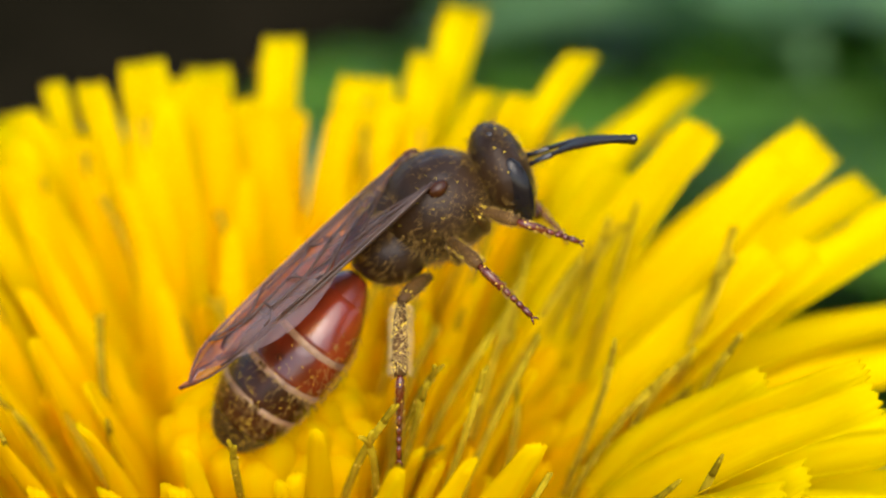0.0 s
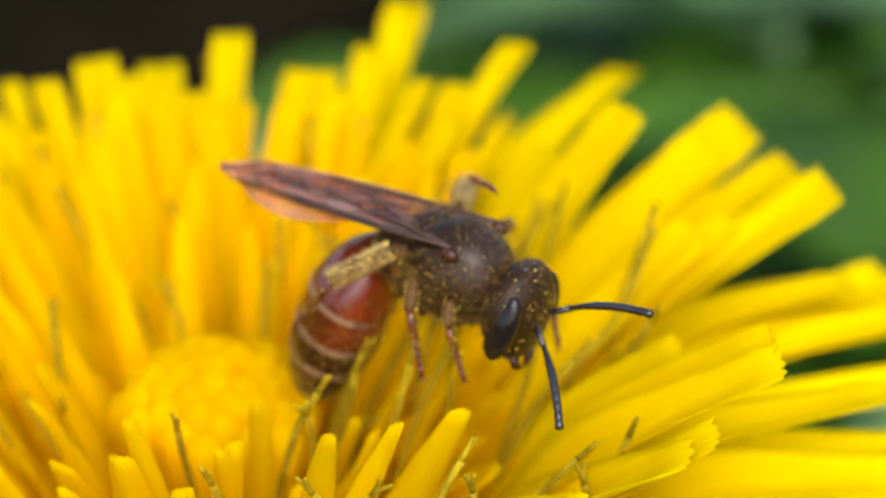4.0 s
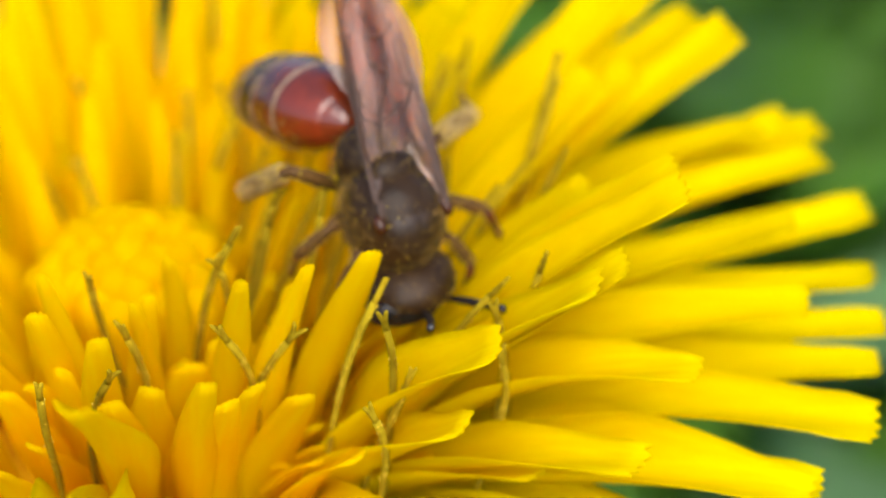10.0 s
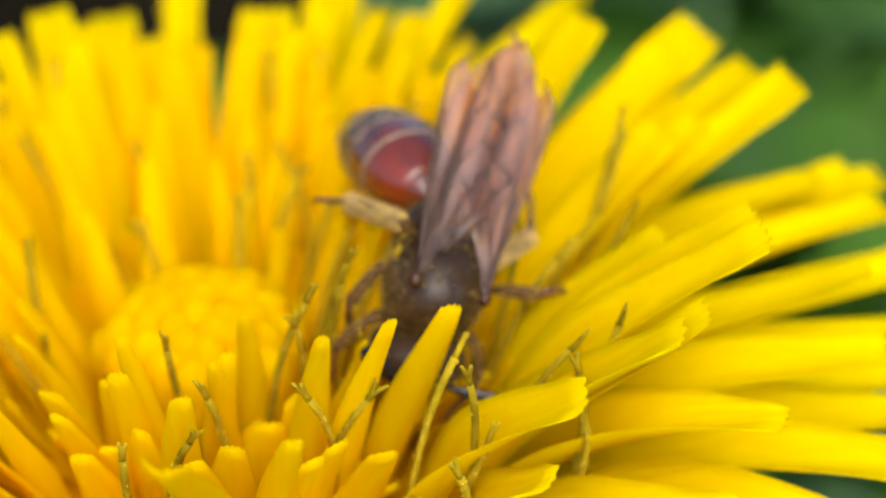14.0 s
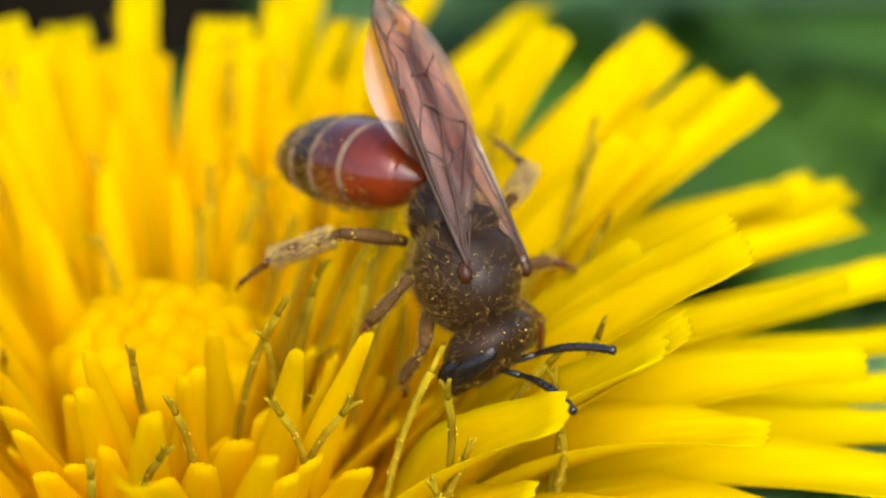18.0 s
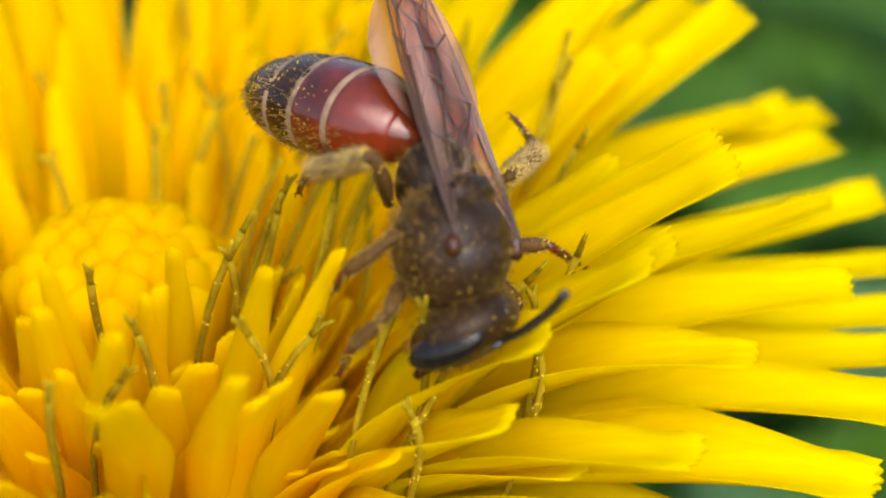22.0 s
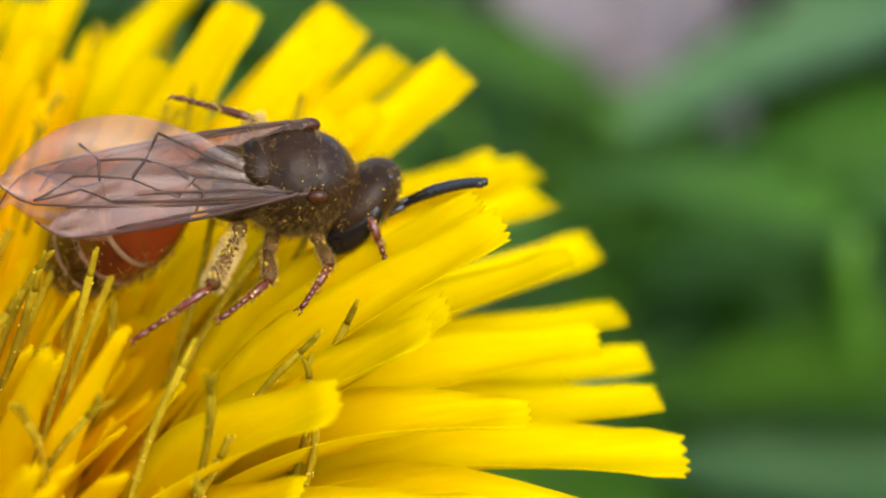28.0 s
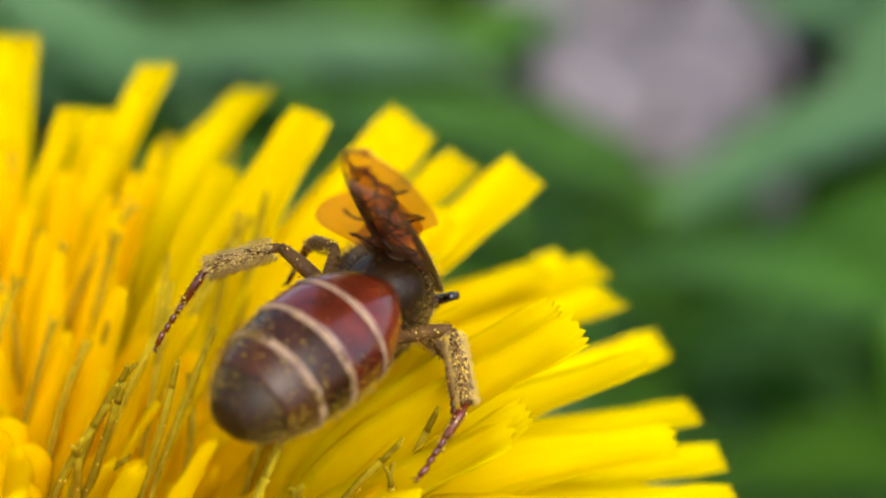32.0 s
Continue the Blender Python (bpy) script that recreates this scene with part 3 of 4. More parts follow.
# seconds; turn of the head on the body in degrees
HEAD = [
    (0, 0.3, 12.9, -10.7), (1, -6.3, 14.2, 0.5), (2, -2.3, 18.6, 9.3),
    (2.5, 1.3, 7.2, 7), (3.5, 6.8, 2.7, -0.2), (4.5, -7.6, 6.5, 14.3),
    (5, -5.1, 10.5, 19.6), (5.5, -10.8, -15, 0.8), (6, -6.5, 1.4, 15),
    (7, -28.1, 53.6, -4.9), (8, -30.2, 49.4, 1.3), (9, -46.3, 40.8, 21.5),
    (10, -44.6, 41, 15.7), (10.5, -44.3, 46.5, 18.2), (11, -39.2, 16.3, 8.8),
    (11.5, -1.4, -12.9, 1.5), (12, 9.5, 7.8, 4.7), (12.5, -24.3, 48.5, 19),
    (13, -29, 38.7, 10.1), (14, -30.7, 38.7, 10.1), (14.5, -31.6, 38.7, 10.1),
    (15.5, -31.3, 38.5, 21.9), (16.5, -21.4, 39.4, 26.4), (17, -22.5, 41.4, 23.4),
    (17.5, -9.2, 4.8, -7.9), (18, -7.4, -9.3, 14.4), (18.5, -17.1, -1.8, 12.1),
    (19, -31.7, -2.7, 21.7), (20, -18.9, -4.2, 20.3), (21, -15.2, -2.7, 22.3),
    (22, -14.7, -6.5, 19.8), (22.5, -10.4, -3.4, 11.8), (23, -8.1, 1.4, 5.3),
    (23.5, -1.4, -1.1, 2.4), (24, 2.9, -3.4, 1.3), (24.5, 2.3, -2.4, 2.9),
    (25.5, -0.7, 1.9, 3.5), (26.5, -2.7, 5.5, 4.9), (27, -1.8, 7.4, -15.2),
    (27.5, -17.5, -8.3, -42.9), (28, -22.7, 17.4, -34.4), (29, -8.6, 6.7, -45.4),
    (29.5, 0.4, 27, -32.9), (30, 9.5, 47.3, -20.5), (30.5, 10.3, 23.7, -18.4),
    (31, 11.1, 0.1, -16.3), (31.5, 11.1, 0.1, -16.3), (32, 11.1, 0.1, -16.3),
]
# seconds; turn of the abdomen on the body
ABDOMEN = [
    (0, -0.5, -14.9, -2.2), (1, 1.7, -28.8, -0.5), (2, 3, -35.1, 7.8),
    (2.5, 2.9, -33.7, 13.4), (3.5, 14.4, -60.4, 15.5), (4.5, 13.1, -83.8, 13.6),
    (5, 12.3, -90.3, 17.8), (5.5, 11.3, -98.7, -35.3), (6, 1.1, -65.2, 3),
    (7, 3.2, -67.2, -3.6), (8, 3.1, -72.1, -0.2), (9, 5.8, -61.7, 1.1),
    (10, 2.3, -62, -1.1), (10.5, 3.8, -61.5, -4.2), (11, 3.4, -63.6, -3.4),
    (11.5, 4.8, -57.1, 3.9), (12, 4.7, -69.6, 1.8), (12.5, 4.8, -63.5, 13.7),
    (13, 11.5, -49.2, 8.2), (14, 11.6, -50, 7.7), (14.5, 7.1, -47.9, 11),
    (15.5, 0.4, -60.5, 19.5), (16.5, 11.6, -71, 0.3), (17, 4.7, -64.2, 1.6),
    (17.5, 10.9, -63.7, -4.5), (18, 6.9, -61.3, -0.5), (18.5, 15, -57.3, -17.8),
    (19, 9.8, -51.7, -6.5), (20, 6.8, -56, 6.3), (21, 6.6, -57.1, 10),
    (22, 5.5, -60.1, 11), (22.5, 6.8, -52.9, -1.1), (23, 7.6, -57.4, -13.6),
    (23.5, 11.1, -65, -16.2), (24, 5, -64.1, -2.9), (24.5, 6.7, -67.4, -4.3),
    (25.5, 4.9, -63.6, -2), (26.5, 5.3, -61.8, -1.9), (27, 3, -60.8, -9.9),
    (27.5, -0.1, -61, -7.7), (28, -3.1, -61.2, -5.5), (29, -1.8, -63.8, -10.4),
    (29.5, -3, -68.6, -5.9), (30, -4.1, -73.4, -1.5), (30.5, -5.6, -65, -5.3),
    (31, -7.1, -56.5, -9.2), (31.5, -6.4, -60.6, -10.8), (32, -7.2, -64.7, -10.2),
]
# seconds; turn of the folded wings on the body
WINGS = [
    (0, -4.3, -0, 9.7), (1, -4.5, -9.4, 5.6), (2, -4.4, -6.2, 7),
    (2.5, 6, -7.5, 3.5), (3.5, -9.4, -4.2, 6.5), (4.5, 9.5, -12.4, 6.5),
    (5, 9.8, -4.3, 14.8), (5.5, 7.6, -9.3, 8.2), (6, 9.5, -12.4, -11),
    (7, 9.1, -23.5, -22.1), (8, 10, 8, 0), (9, 10, 8, 0),
    (10, 9.5, -12.1, -12.1), (10.5, 9.6, -13.2, -12.9), (11, 9.4, -14.2, -13.8),
    (11.5, 5.6, -6.9, -10.9), (12, 9.3, -16.3, -13.8), (12.5, 10.8, -10.8, -4.6),
    (13, 9.7, -0.6, -9.1), (14, 9.7, -2.4, -10.7), (14.5, 8.8, -3.2, -10.4),
    (15.5, 7.8, -3.8, -1.5), (16.5, 12.3, -2.9, 0), (17, 9.8, -0.8, -4),
    (17.5, 5.6, -2.9, 0.9), (18, 9.7, -6.5, 4.3), (18.5, 14.1, -6.9, 3.7),
    (19, 9.6, -10.3, 2.8), (20, 9.5, -13.9, -1.2), (21, 9.5, -12.2, -0.9),
    (22, 9.4, -15.9, -3.4), (22.5, 11, -19.4, -4.6), (23, 9.3, -19.8, -8),
    (23.5, 11.3, -19.5, -6.1), (24, 9.3, -19, -8.5), (24.5, 2.4, -15.8, -8),
    (25.5, 5.6, -11.4, -3), (26.5, 9.6, -8.3, 2.9), (27, 9.4, -14.2, -7.4),
    (27.5, 19.3, -16.1, -5.3), (28, 29.1, -18, -3.2), (29, 32.7, -17.2, -3.3),
    (29.5, 30.5, -3.1, 1.2), (30, 28.4, 11.1, 5.6), (30.5, 5, 1.7, -7),
    (31, -18.4, -7.8, -19.5), (31.5, -22.2, -8.2, -18.5), (32, -26.1, -8.7, -17.6),
]
# seconds; each foot in the body's own axes, in millimetres
FEET = {
    "hind_right": [
        (0, -3.1, -2.67, -1.95), (1, -2.13, -2.6, -1.97), (2, -2.67, -2.21, -1.5), (2.5, -2.71, -2.13, -1.65),
        (4.5, -2.04, -1.26, -1.75), (5, -2.59, -2.8, -4.41), (6, -1.33, -0.68, -3), (9, -1.19, -1.5, -3.18),
        (10.5, -1.19, -1.21, -2.88), (13, -1.85, -1.73, -1.68), (14.5, -1.67, -1.82, -2.02), (16.5, -1.3, -1.95, -3.02),
        (18, -1, -2.09, -3.71), (19, -1.75, -0.67, -4.33), (20, -0.7, -0.95, -3.61), (23, -1.77, -0.53, -2.16),
        (24.5, -0.81, -1.46, -3.16), (26.5, -1.01, -0.51, -2.54), (27, -1.61, -2.19, -2.74), (27.5, -2.69, -2.54, -1.05),
        (28, -2.92, -3.29, 0.29), (29, -3.22, -2.88, 0.1), (31, -1.61, -2.84, -2), (32, -1.8, -2.53, -1.98),
    ],
    "mid_right": [
        (0, 0.2, -2.95, -1.06), (1, 0.94, -2.54, -1.88), (2, 0.86, -1.66, -1.73), (2.5, 0.75, -1.71, -1.69),
        (4.5, 0.39, -1.2, -1.58), (5, -0.18, -0.96, -1.71), (6, 0.13, -1.29, -2.49), (9, 0.97, -1.01, -2.1),
        (10.5, 0.31, -1.49, -2.14), (13, 1.18, -0.81, -1.64), (14.5, 1.06, -0.8, -1.77), (16.5, 0.92, -1.8, -1.77),
        (18, 0.95, -1.2, -2.12), (19, 0.39, 0.12, -2.96), (20, 0.43, -0.42, -2.12), (23, 0.84, -1.46, -1.97),
        (24.5, 0.58, -1.08, -1.38), (26.5, 1.83, -1.16, -2.02), (27, 0.8, -2.66, -1.76), (27.5, -1.01, -3.8, -0.55),
        (28, -2.1, -4.05, 1.02), (29, -3.7, -3.59, 0.19), (30, -1.56, -2.79, -0.64), (32, -0.44, -2.47, -0.7),
    ],
    "fore_right": [
        (0, 1.68, -2.03, -1.08), (1, 1.79, -1.38, -1.98), (2, 1.84, -0.55, -1.87), (2.5, 1.83, -0.6, -1.8),
        (4.5, 0.75, -0.64, -1.24), (5, 0.75, -0.14, -1.13), (6, 0.64, -0.26, -1.69), (9, 1.3, -0.56, -1.54),
        (11, 2.04, -0.96, -1.58), (11.5, 2.12, -0.77, -1.51), (12, 2.29, -0.47, -1.41), (12.5, 2.06, -0.66, -1.59),
        (13, 1.9, -0.73, -1.68), (14, 1.76, -0.93, -1.97), (14.5, 1.74, -0.99, -1.88), (15.5, 1.67, -1.1, -1.71),
        (16.5, 1.66, -1.09, -1.4), (17, 1.69, -1.05, -1.26), (19, 1.87, 0.58, -2.95), (21, 1.74, 0.16, -2.04),
        (23, 1.92, -1.58, -2.37), (24.5, 1.9, -1.19, -1.48), (26.5, 1.5, -0.68, -1.48), (27, 0.81, -1.81, -1.3),
        (27.5, 0.03, -2.18, 0.26), (28, -0.41, -3.68, 1.04), (29, -1.05, -3.64, 1.41), (30, 0.58, -2.69, -0.98),
        (32, 1.49, -2.42, -0.06),
    ],
    "hind_left": [
        (0, -2.08, 1.63, -1.64), (2, -3.75, 2.47, 0.6), (2.5, -2.77, 2.86, 0.3), (6, -2.9, 3.14, -1.94),
        (9, -1.56, 3.2, -0.64), (10.5, -2, 3.06, -1.55), (13, -2.52, 2.17, -0.1), (14.5, -2.58, 2.18, -0.66),
        (16.5, -2.44, 3.31, -1.02), (18, -2.69, 2.88, -1.12), (19, -3.5, 3.23, -1.46), (20, -3.4, 2.73, -0.85),
        (23, -2.17, 3.27, -0.94), (24.5, -2.57, 3.05, -0.66), (26.5, -2.53, 2.95, -1.12), (27, -1.89, 2.87, -1.06),
        (27.5, -1.62, 2.71, -0.62), (28, -1.82, 1.88, -0.3), (29, -2.34, 1.88, -1.4), (31, 0.53, 1.9, -3.15),
        (32, 0.52, 2.05, -3.27),
    ],
    "mid_left": [
        (0, 0.05, 1.53, -1.92), (1, -0.35, 2.15, -1.93), (2, -0.67, 2.57, -1.69), (2.5, -0.49, 2.58, -1.75),
        (4.5, -0.91, 3.13, -0.24), (5, -1.5, 2.99, 0.23), (6, 1.34, 4.09, -0.83), (9, -0.22, 3.25, -0.08),
        (10.5, 2.12, 2.5, -1.33), (13, -0.83, 3.66, 0.59), (14.5, -0.93, 3.93, 0.11), (16.5, 0.44, 4.1, 0.1),
        (18, 0.4, 3.85, -0.31), (19, -0.74, 4.23, -0.61), (20, -1.23, 3.64, 0.24), (23, 1.14, 3.4, -0.21),
        (24.5, 0.06, 3.33, 0.47), (26.5, 1.2, 2.8, -0.61), (29, 0.75, -0.39, 0.11), (29.5, 0.98, 0.29, -0.5),
        (30, 0.75, 0.92, -1.71), (30.5, 0.38, 1.13, -2.15), (31, 1.87, 1.46, -0.43), (31.5, 1.87, 1.39, -0.51),
        (32, 1.86, 1.31, -0.58),
    ],
    "fore_left": [
        (0, 1.72, -0.1, -2.15), (1, 1.2, 0.53, -2.97), (2, 1.69, 2.62, -0.63), (4.5, 1.44, 1.5, -1.94),
        (5, 1.47, 1.64, -1.62), (5.5, 1.59, 1.62, -1.67), (6, 1.9, 1.64, -1.63), (7, 2.2, 1.38, -0.88),
        (8, 2.13, 1.46, -0.63), (9, 2.41, 1.74, -0.76), (10, 2.25, 1.46, -1.13), (10.5, 2.29, 1.36, -1.06),
        (11, 2.34, 1.26, -1.01), (11.5, 2.31, 1.43, -0.83), (12, 2.35, 1.68, -0.56), (12.5, 2.39, 1.5, -0.86),
        (13, 2.31, 1.48, -1.14), (14, 2.14, 1.29, -1.48), (14.5, 2.12, 1.24, -1.45), (15.5, 2.06, 1.16, -1.44),
        (16.5, 2.08, 1.18, -1.29), (17, 2.08, 1.23, -1.25), (17.5, 2.02, 1.62, -1.12), (18, 1.92, 2.07, -0.97),
        (18.5, 1.77, 2.56, -1.23), (19, 1.58, 2.98, -1.55), (20, 1.96, 2.25, -0.99), (21, 1.62, 2.25, -1.06),
        (22, 1.75, 2.04, -0.97), (22.5, 1.94, 1.73, -1.01), (23, 2.15, 1.33, -1), (23.5, 2.32, 1.2, -0.7),
        (24, 2.46, 1.11, -0.36), (24.5, 2.38, 1.16, -0.44), (25.5, 2.24, 1.32, -0.55), (26.5, 2.09, 1.45, -0.68),
        (27, 2.08, 0.41, -1.25), (27.5, 2.07, -0.78, -0.47), (28, 1.55, -1.91, 0.29), (29, 1, -2.17, 1.04),
        (29.5, 1.74, -1.4, 0.33), (30, 2.07, -0.51, -1.16), (30.5, 1.68, -0.29, -1.51), (31, 2.77, -0.29, 0.08),
        (31.5, 2.73, -0.36, 0.04), (32, 2.68, -0.44, 0.01),
    ],
}
# seconds; the way each feeler points from the face
FEELER_RIGHT = [
    (0, 0.82, -0.53, 0.21), (1, 0.88, -0.46, -0.12), (2, 0.84, -0.37, -0.39), (4.5, 0.68, -0.69, -0.23),
    (5, 0.83, -0.1, 0.54), (6, 0.26, -0.96, -0.09), (7, -0.44, -0.64, 0.63), (8, -0.4, -0.63, 0.67),
    (9, 0.31, -0.92, -0.24), (10, -0.47, -0.85, 0.23), (11, -0.06, -0.99, 0.15), (12, 0.35, 0.18, 0.92),
    (17, -0.46, -0.45, 0.76), (18, 0.6, -0.41, 0.69), (19, 0.12, -0.97, 0.22), (20, -0.09, -0.42, 0.9),
    (21, -0.13, -0.36, 0.92), (22, -0.14, -0.25, 0.96), (23, -0.63, -0.13, 0.77), (24, 0.07, -0.07, 0.99),
    (26.5, -0.18, -0.03, 0.98), (27, -0.76, 0.36, 0.54), (28, 0.29, -0.15, 0.95), (29, 0.17, -0.03, 0.99),
    (30, -0.53, -0.67, 0.51), (31, -0.56, -0.65, 0.51), (32, -0.78, -0.36, 0.52),
]
# the other feeler
FEELER_LEFT = [
    (0, 0.83, -0.55, 0.12), (1, 0.88, -0.43, -0.22), (2, 0.17, -0.84, 0.52), (4.5, 0.87, 0.06, 0.48),
    (5, -0.07, -0.36, 0.93), (6, 0.09, -0.56, 0.83), (7, -0.75, -0.24, 0.62), (8, -0.63, -0.16, 0.76),
    (9, 0.03, -0.34, 0.94), (10, -0.24, -0.56, 0.79), (11, -0.18, -0.62, 0.76), (12, 0.34, 0.02, 0.94),
    (17, -0.2, 0.34, 0.92), (18, 0.38, -0.04, 0.93), (19, -0.07, -0.39, 0.92), (20, -0.09, -0.5, 0.86),
    (21, -0.13, -0.44, 0.89), (22, -0.14, -0.35, 0.93), (23, -0.03, -0.17, 0.99), (24, -0.26, 0.48, 0.84),
    (26.5, -0.39, 0.29, 0.87), (27, -0.1, -0.02, 1), (28, 0.33, -0.19, 0.93), (29, 0.2, -0.1, 0.97),
    (30, -0.43, -0.74, 0.52), (31, -0.33, -0.73, 0.6), (32, -0.67, -0.48, 0.57),
]


# ---- the bee ----
CUTICLE = varied("dark_cuticle", (0.010, 0.005, 0.002), (0.036, 0.017, 0.005), 900, rough=0.4, bump=0.25, bump_scale=9000, specular=0.2)
SHINY = varied("shiny_cuticle", (0.008, 0.007, 0.007), (0.02, 0.016, 0.014), 900, rough=0.18, specular=0.7)
SCUTUM = varied("back_plate", (0.010, 0.006, 0.004), (0.040, 0.021, 0.010), 900, rough=0.3, bump=0.12, bump_scale=12000, specular=0.28)
BAND = varied("pale_margin", (0.10, 0.045, 0.025), (0.40, 0.26, 0.15), 1400, rough=0.45, bump=0.4, bump_scale=9000)
EYE = varied("eye", (0.006, 0.005, 0.005), (0.016, 0.012, 0.010), 4000, rough=0.1, bump=0.0, bump_scale=14000, specular=0.3)
RED = varied("red_cuticle", (0.022, 0.005, 0.003), (0.25, 0.030, 0.007), 330, rough=0.2, bump=0.08, bump_scale=9000, specular=0.7)
RED_BROWN = varied("red_brown_cuticle", (0.022, 0.008, 0.004), (0.20, 0.028, 0.008), 480, rough=0.17, bump=0.15, bump_scale=9000, specular=0.7)
BROWN = varied("brown_cuticle", (0.010, 0.005, 0.002), (0.065, 0.019, 0.005), 600, rough=0.26, bump=0.1, bump_scale=9000, specular=0.3)
PALE_HAIR = varied("pale_hair", (0.42, 0.27, 0.07), (0.68, 0.48, 0.17), 2000, rough=0.8)
TAN_HAIR = varied("tan_hair", (0.17, 0.095, 0.022), (0.40, 0.25, 0.07), 2000, rough=0.8, specular=0.1)
LEG = varied("leg_brown", (0.030, 0.014, 0.004), (0.15, 0.075, 0.018), 900, rough=0.5, bump=0.3, bump_scale=7000, specular=0.15)
VEIN = varied("wing_vein", (0.03, 0.014, 0.008), (0.08, 0.04, 0.022), 900, rough=0.5)


def membrane():
    """Smoky and thin: much light passes, the surface mirrors the sky, and pale streaks in its colour add to the sheen.
    """
    m, n, l, b = material("wing_membrane")
    b.inputs["Roughness"].default_value = 0.22
    b.inputs["IOR"].default_value = 1.7
    b.inputs["Specular IOR Level"].default_value = 1.0
    b.inputs["Coat Weight"].default_value, b.inputs["Coat Roughness"].default_value = 0.8, 0.25
    noise_tex, ramp = n.new("ShaderNodeTexNoise"), n.new("ShaderNodeValToRGB")
    noise_tex.inputs["Scale"].default_value = 2600
    noise_tex.inputs["Detail"].default_value = 5
    co, mp, bp = n.new("ShaderNodeTexCoord"), n.new("ShaderNodeMapping"), n.new("ShaderNodeBump")
    mp.inputs["Scale"].default_value = (0.12, 1, 1)
    l.new(co.outputs["Object"], mp.inputs[0])
    l.new(mp.outputs[0], noise_tex.inputs["Vector"])
    bp.inputs["Strength"].default_value, bp.inputs["Distance"].default_value = 0.9, 0.00008
    l.new(noise_tex.outputs[0], bp.inputs["Height"])
    l.new(bp.outputs[0], b.inputs["Normal"])
    # brown to pale pink: the pale streaks paint a sky sheen along the wing
    ramp.color_ramp.elements[0].color, ramp.color_ramp.elements[1].color = (0.06, 0.032, 0.018, 1), (0.60, 0.40, 0.33, 1)
    ramp.color_ramp.elements[0].position, ramp.color_ramp.elements[1].position = 0.40, 0.66
    l.new(noise_tex.outputs[0], ramp.inputs[0])
    l.new(ramp.outputs[0], b.inputs["Base Color"])
    clear, mix = n.new("ShaderNodeBsdfTransparent"), n.new("ShaderNodeMixShader")
    clear.inputs[0].default_value = (0.86, 0.58, 0.24, 1)
    mix.inputs[0].default_value = 0.30
    l.new(clear.outputs[0], mix.inputs[1])
    l.new(b.outputs[0], mix.inputs[2])
    l.new(mix.outputs[0], n["Material Output"].inputs[0])
    return m


MEMBRANE = membrane()


def scaled(bm):
    bmesh.ops.scale(bm, vec=(MM, MM, MM), verts=bm.verts)
    return bm


def ball(bm, place, size, turn=None, seg=20, rings=12):
    return bmesh.ops.create_uvsphere(bm, u_segments=seg, v_segments=rings, radius=1,
                                     matrix=Matrix.LocRotScale(Vector(place), turn, Vector(size)))["verts"]


def hair(bm, rnd, spots, length, lean, thick=0.013):
    """Fine tapering hairs; spots: pairs of a root and a direction, in millimetres."""
    for root, way in spots:
        d = (way + Vector((rnd.gauss(0, 0.3), rnd.gauss(0, 0.3), rnd.gauss(0, 0.3))) + lean).normalized()
        a = d.cross(Vector((0.3, 0.5, 0.8))).normalized() * thick
        b = d.cross(a).normalized() * thick
        tip = bm.verts.new(root + d * length * rnd.uniform(0.6, 1.3))
        base = [bm.verts.new(root + o) for o in (a, -a * 0.5 + b, -a * 0.5 - b)]
        for k in range(3):
            bm.faces.new((base[k], base[(k + 1) % 3], tip))


def grains(bm, rnd, spots, size=0.03):
    for root, way in spots:
        s = size * rnd.uniform(0.7, 1.25)
        bmesh.ops.create_icosphere(bm, subdivisions=1, radius=s, matrix=Matrix.Translation(root + way * s * 0.6))


def on_ball(rnd, place, size, keep):
    while True:
        d = Vector((rnd.gauss(0, 1), rnd.gauss(0, 1), rnd.gauss(0, 1))).normalized()
        if keep(d):
            p = Vector((d.x * size[0], d.y * size[1], d.z * size[2])) + Vector(place)
            return p, Vector((d.x / size[0], d.y / size[1], d.z / size[2])).normalized()


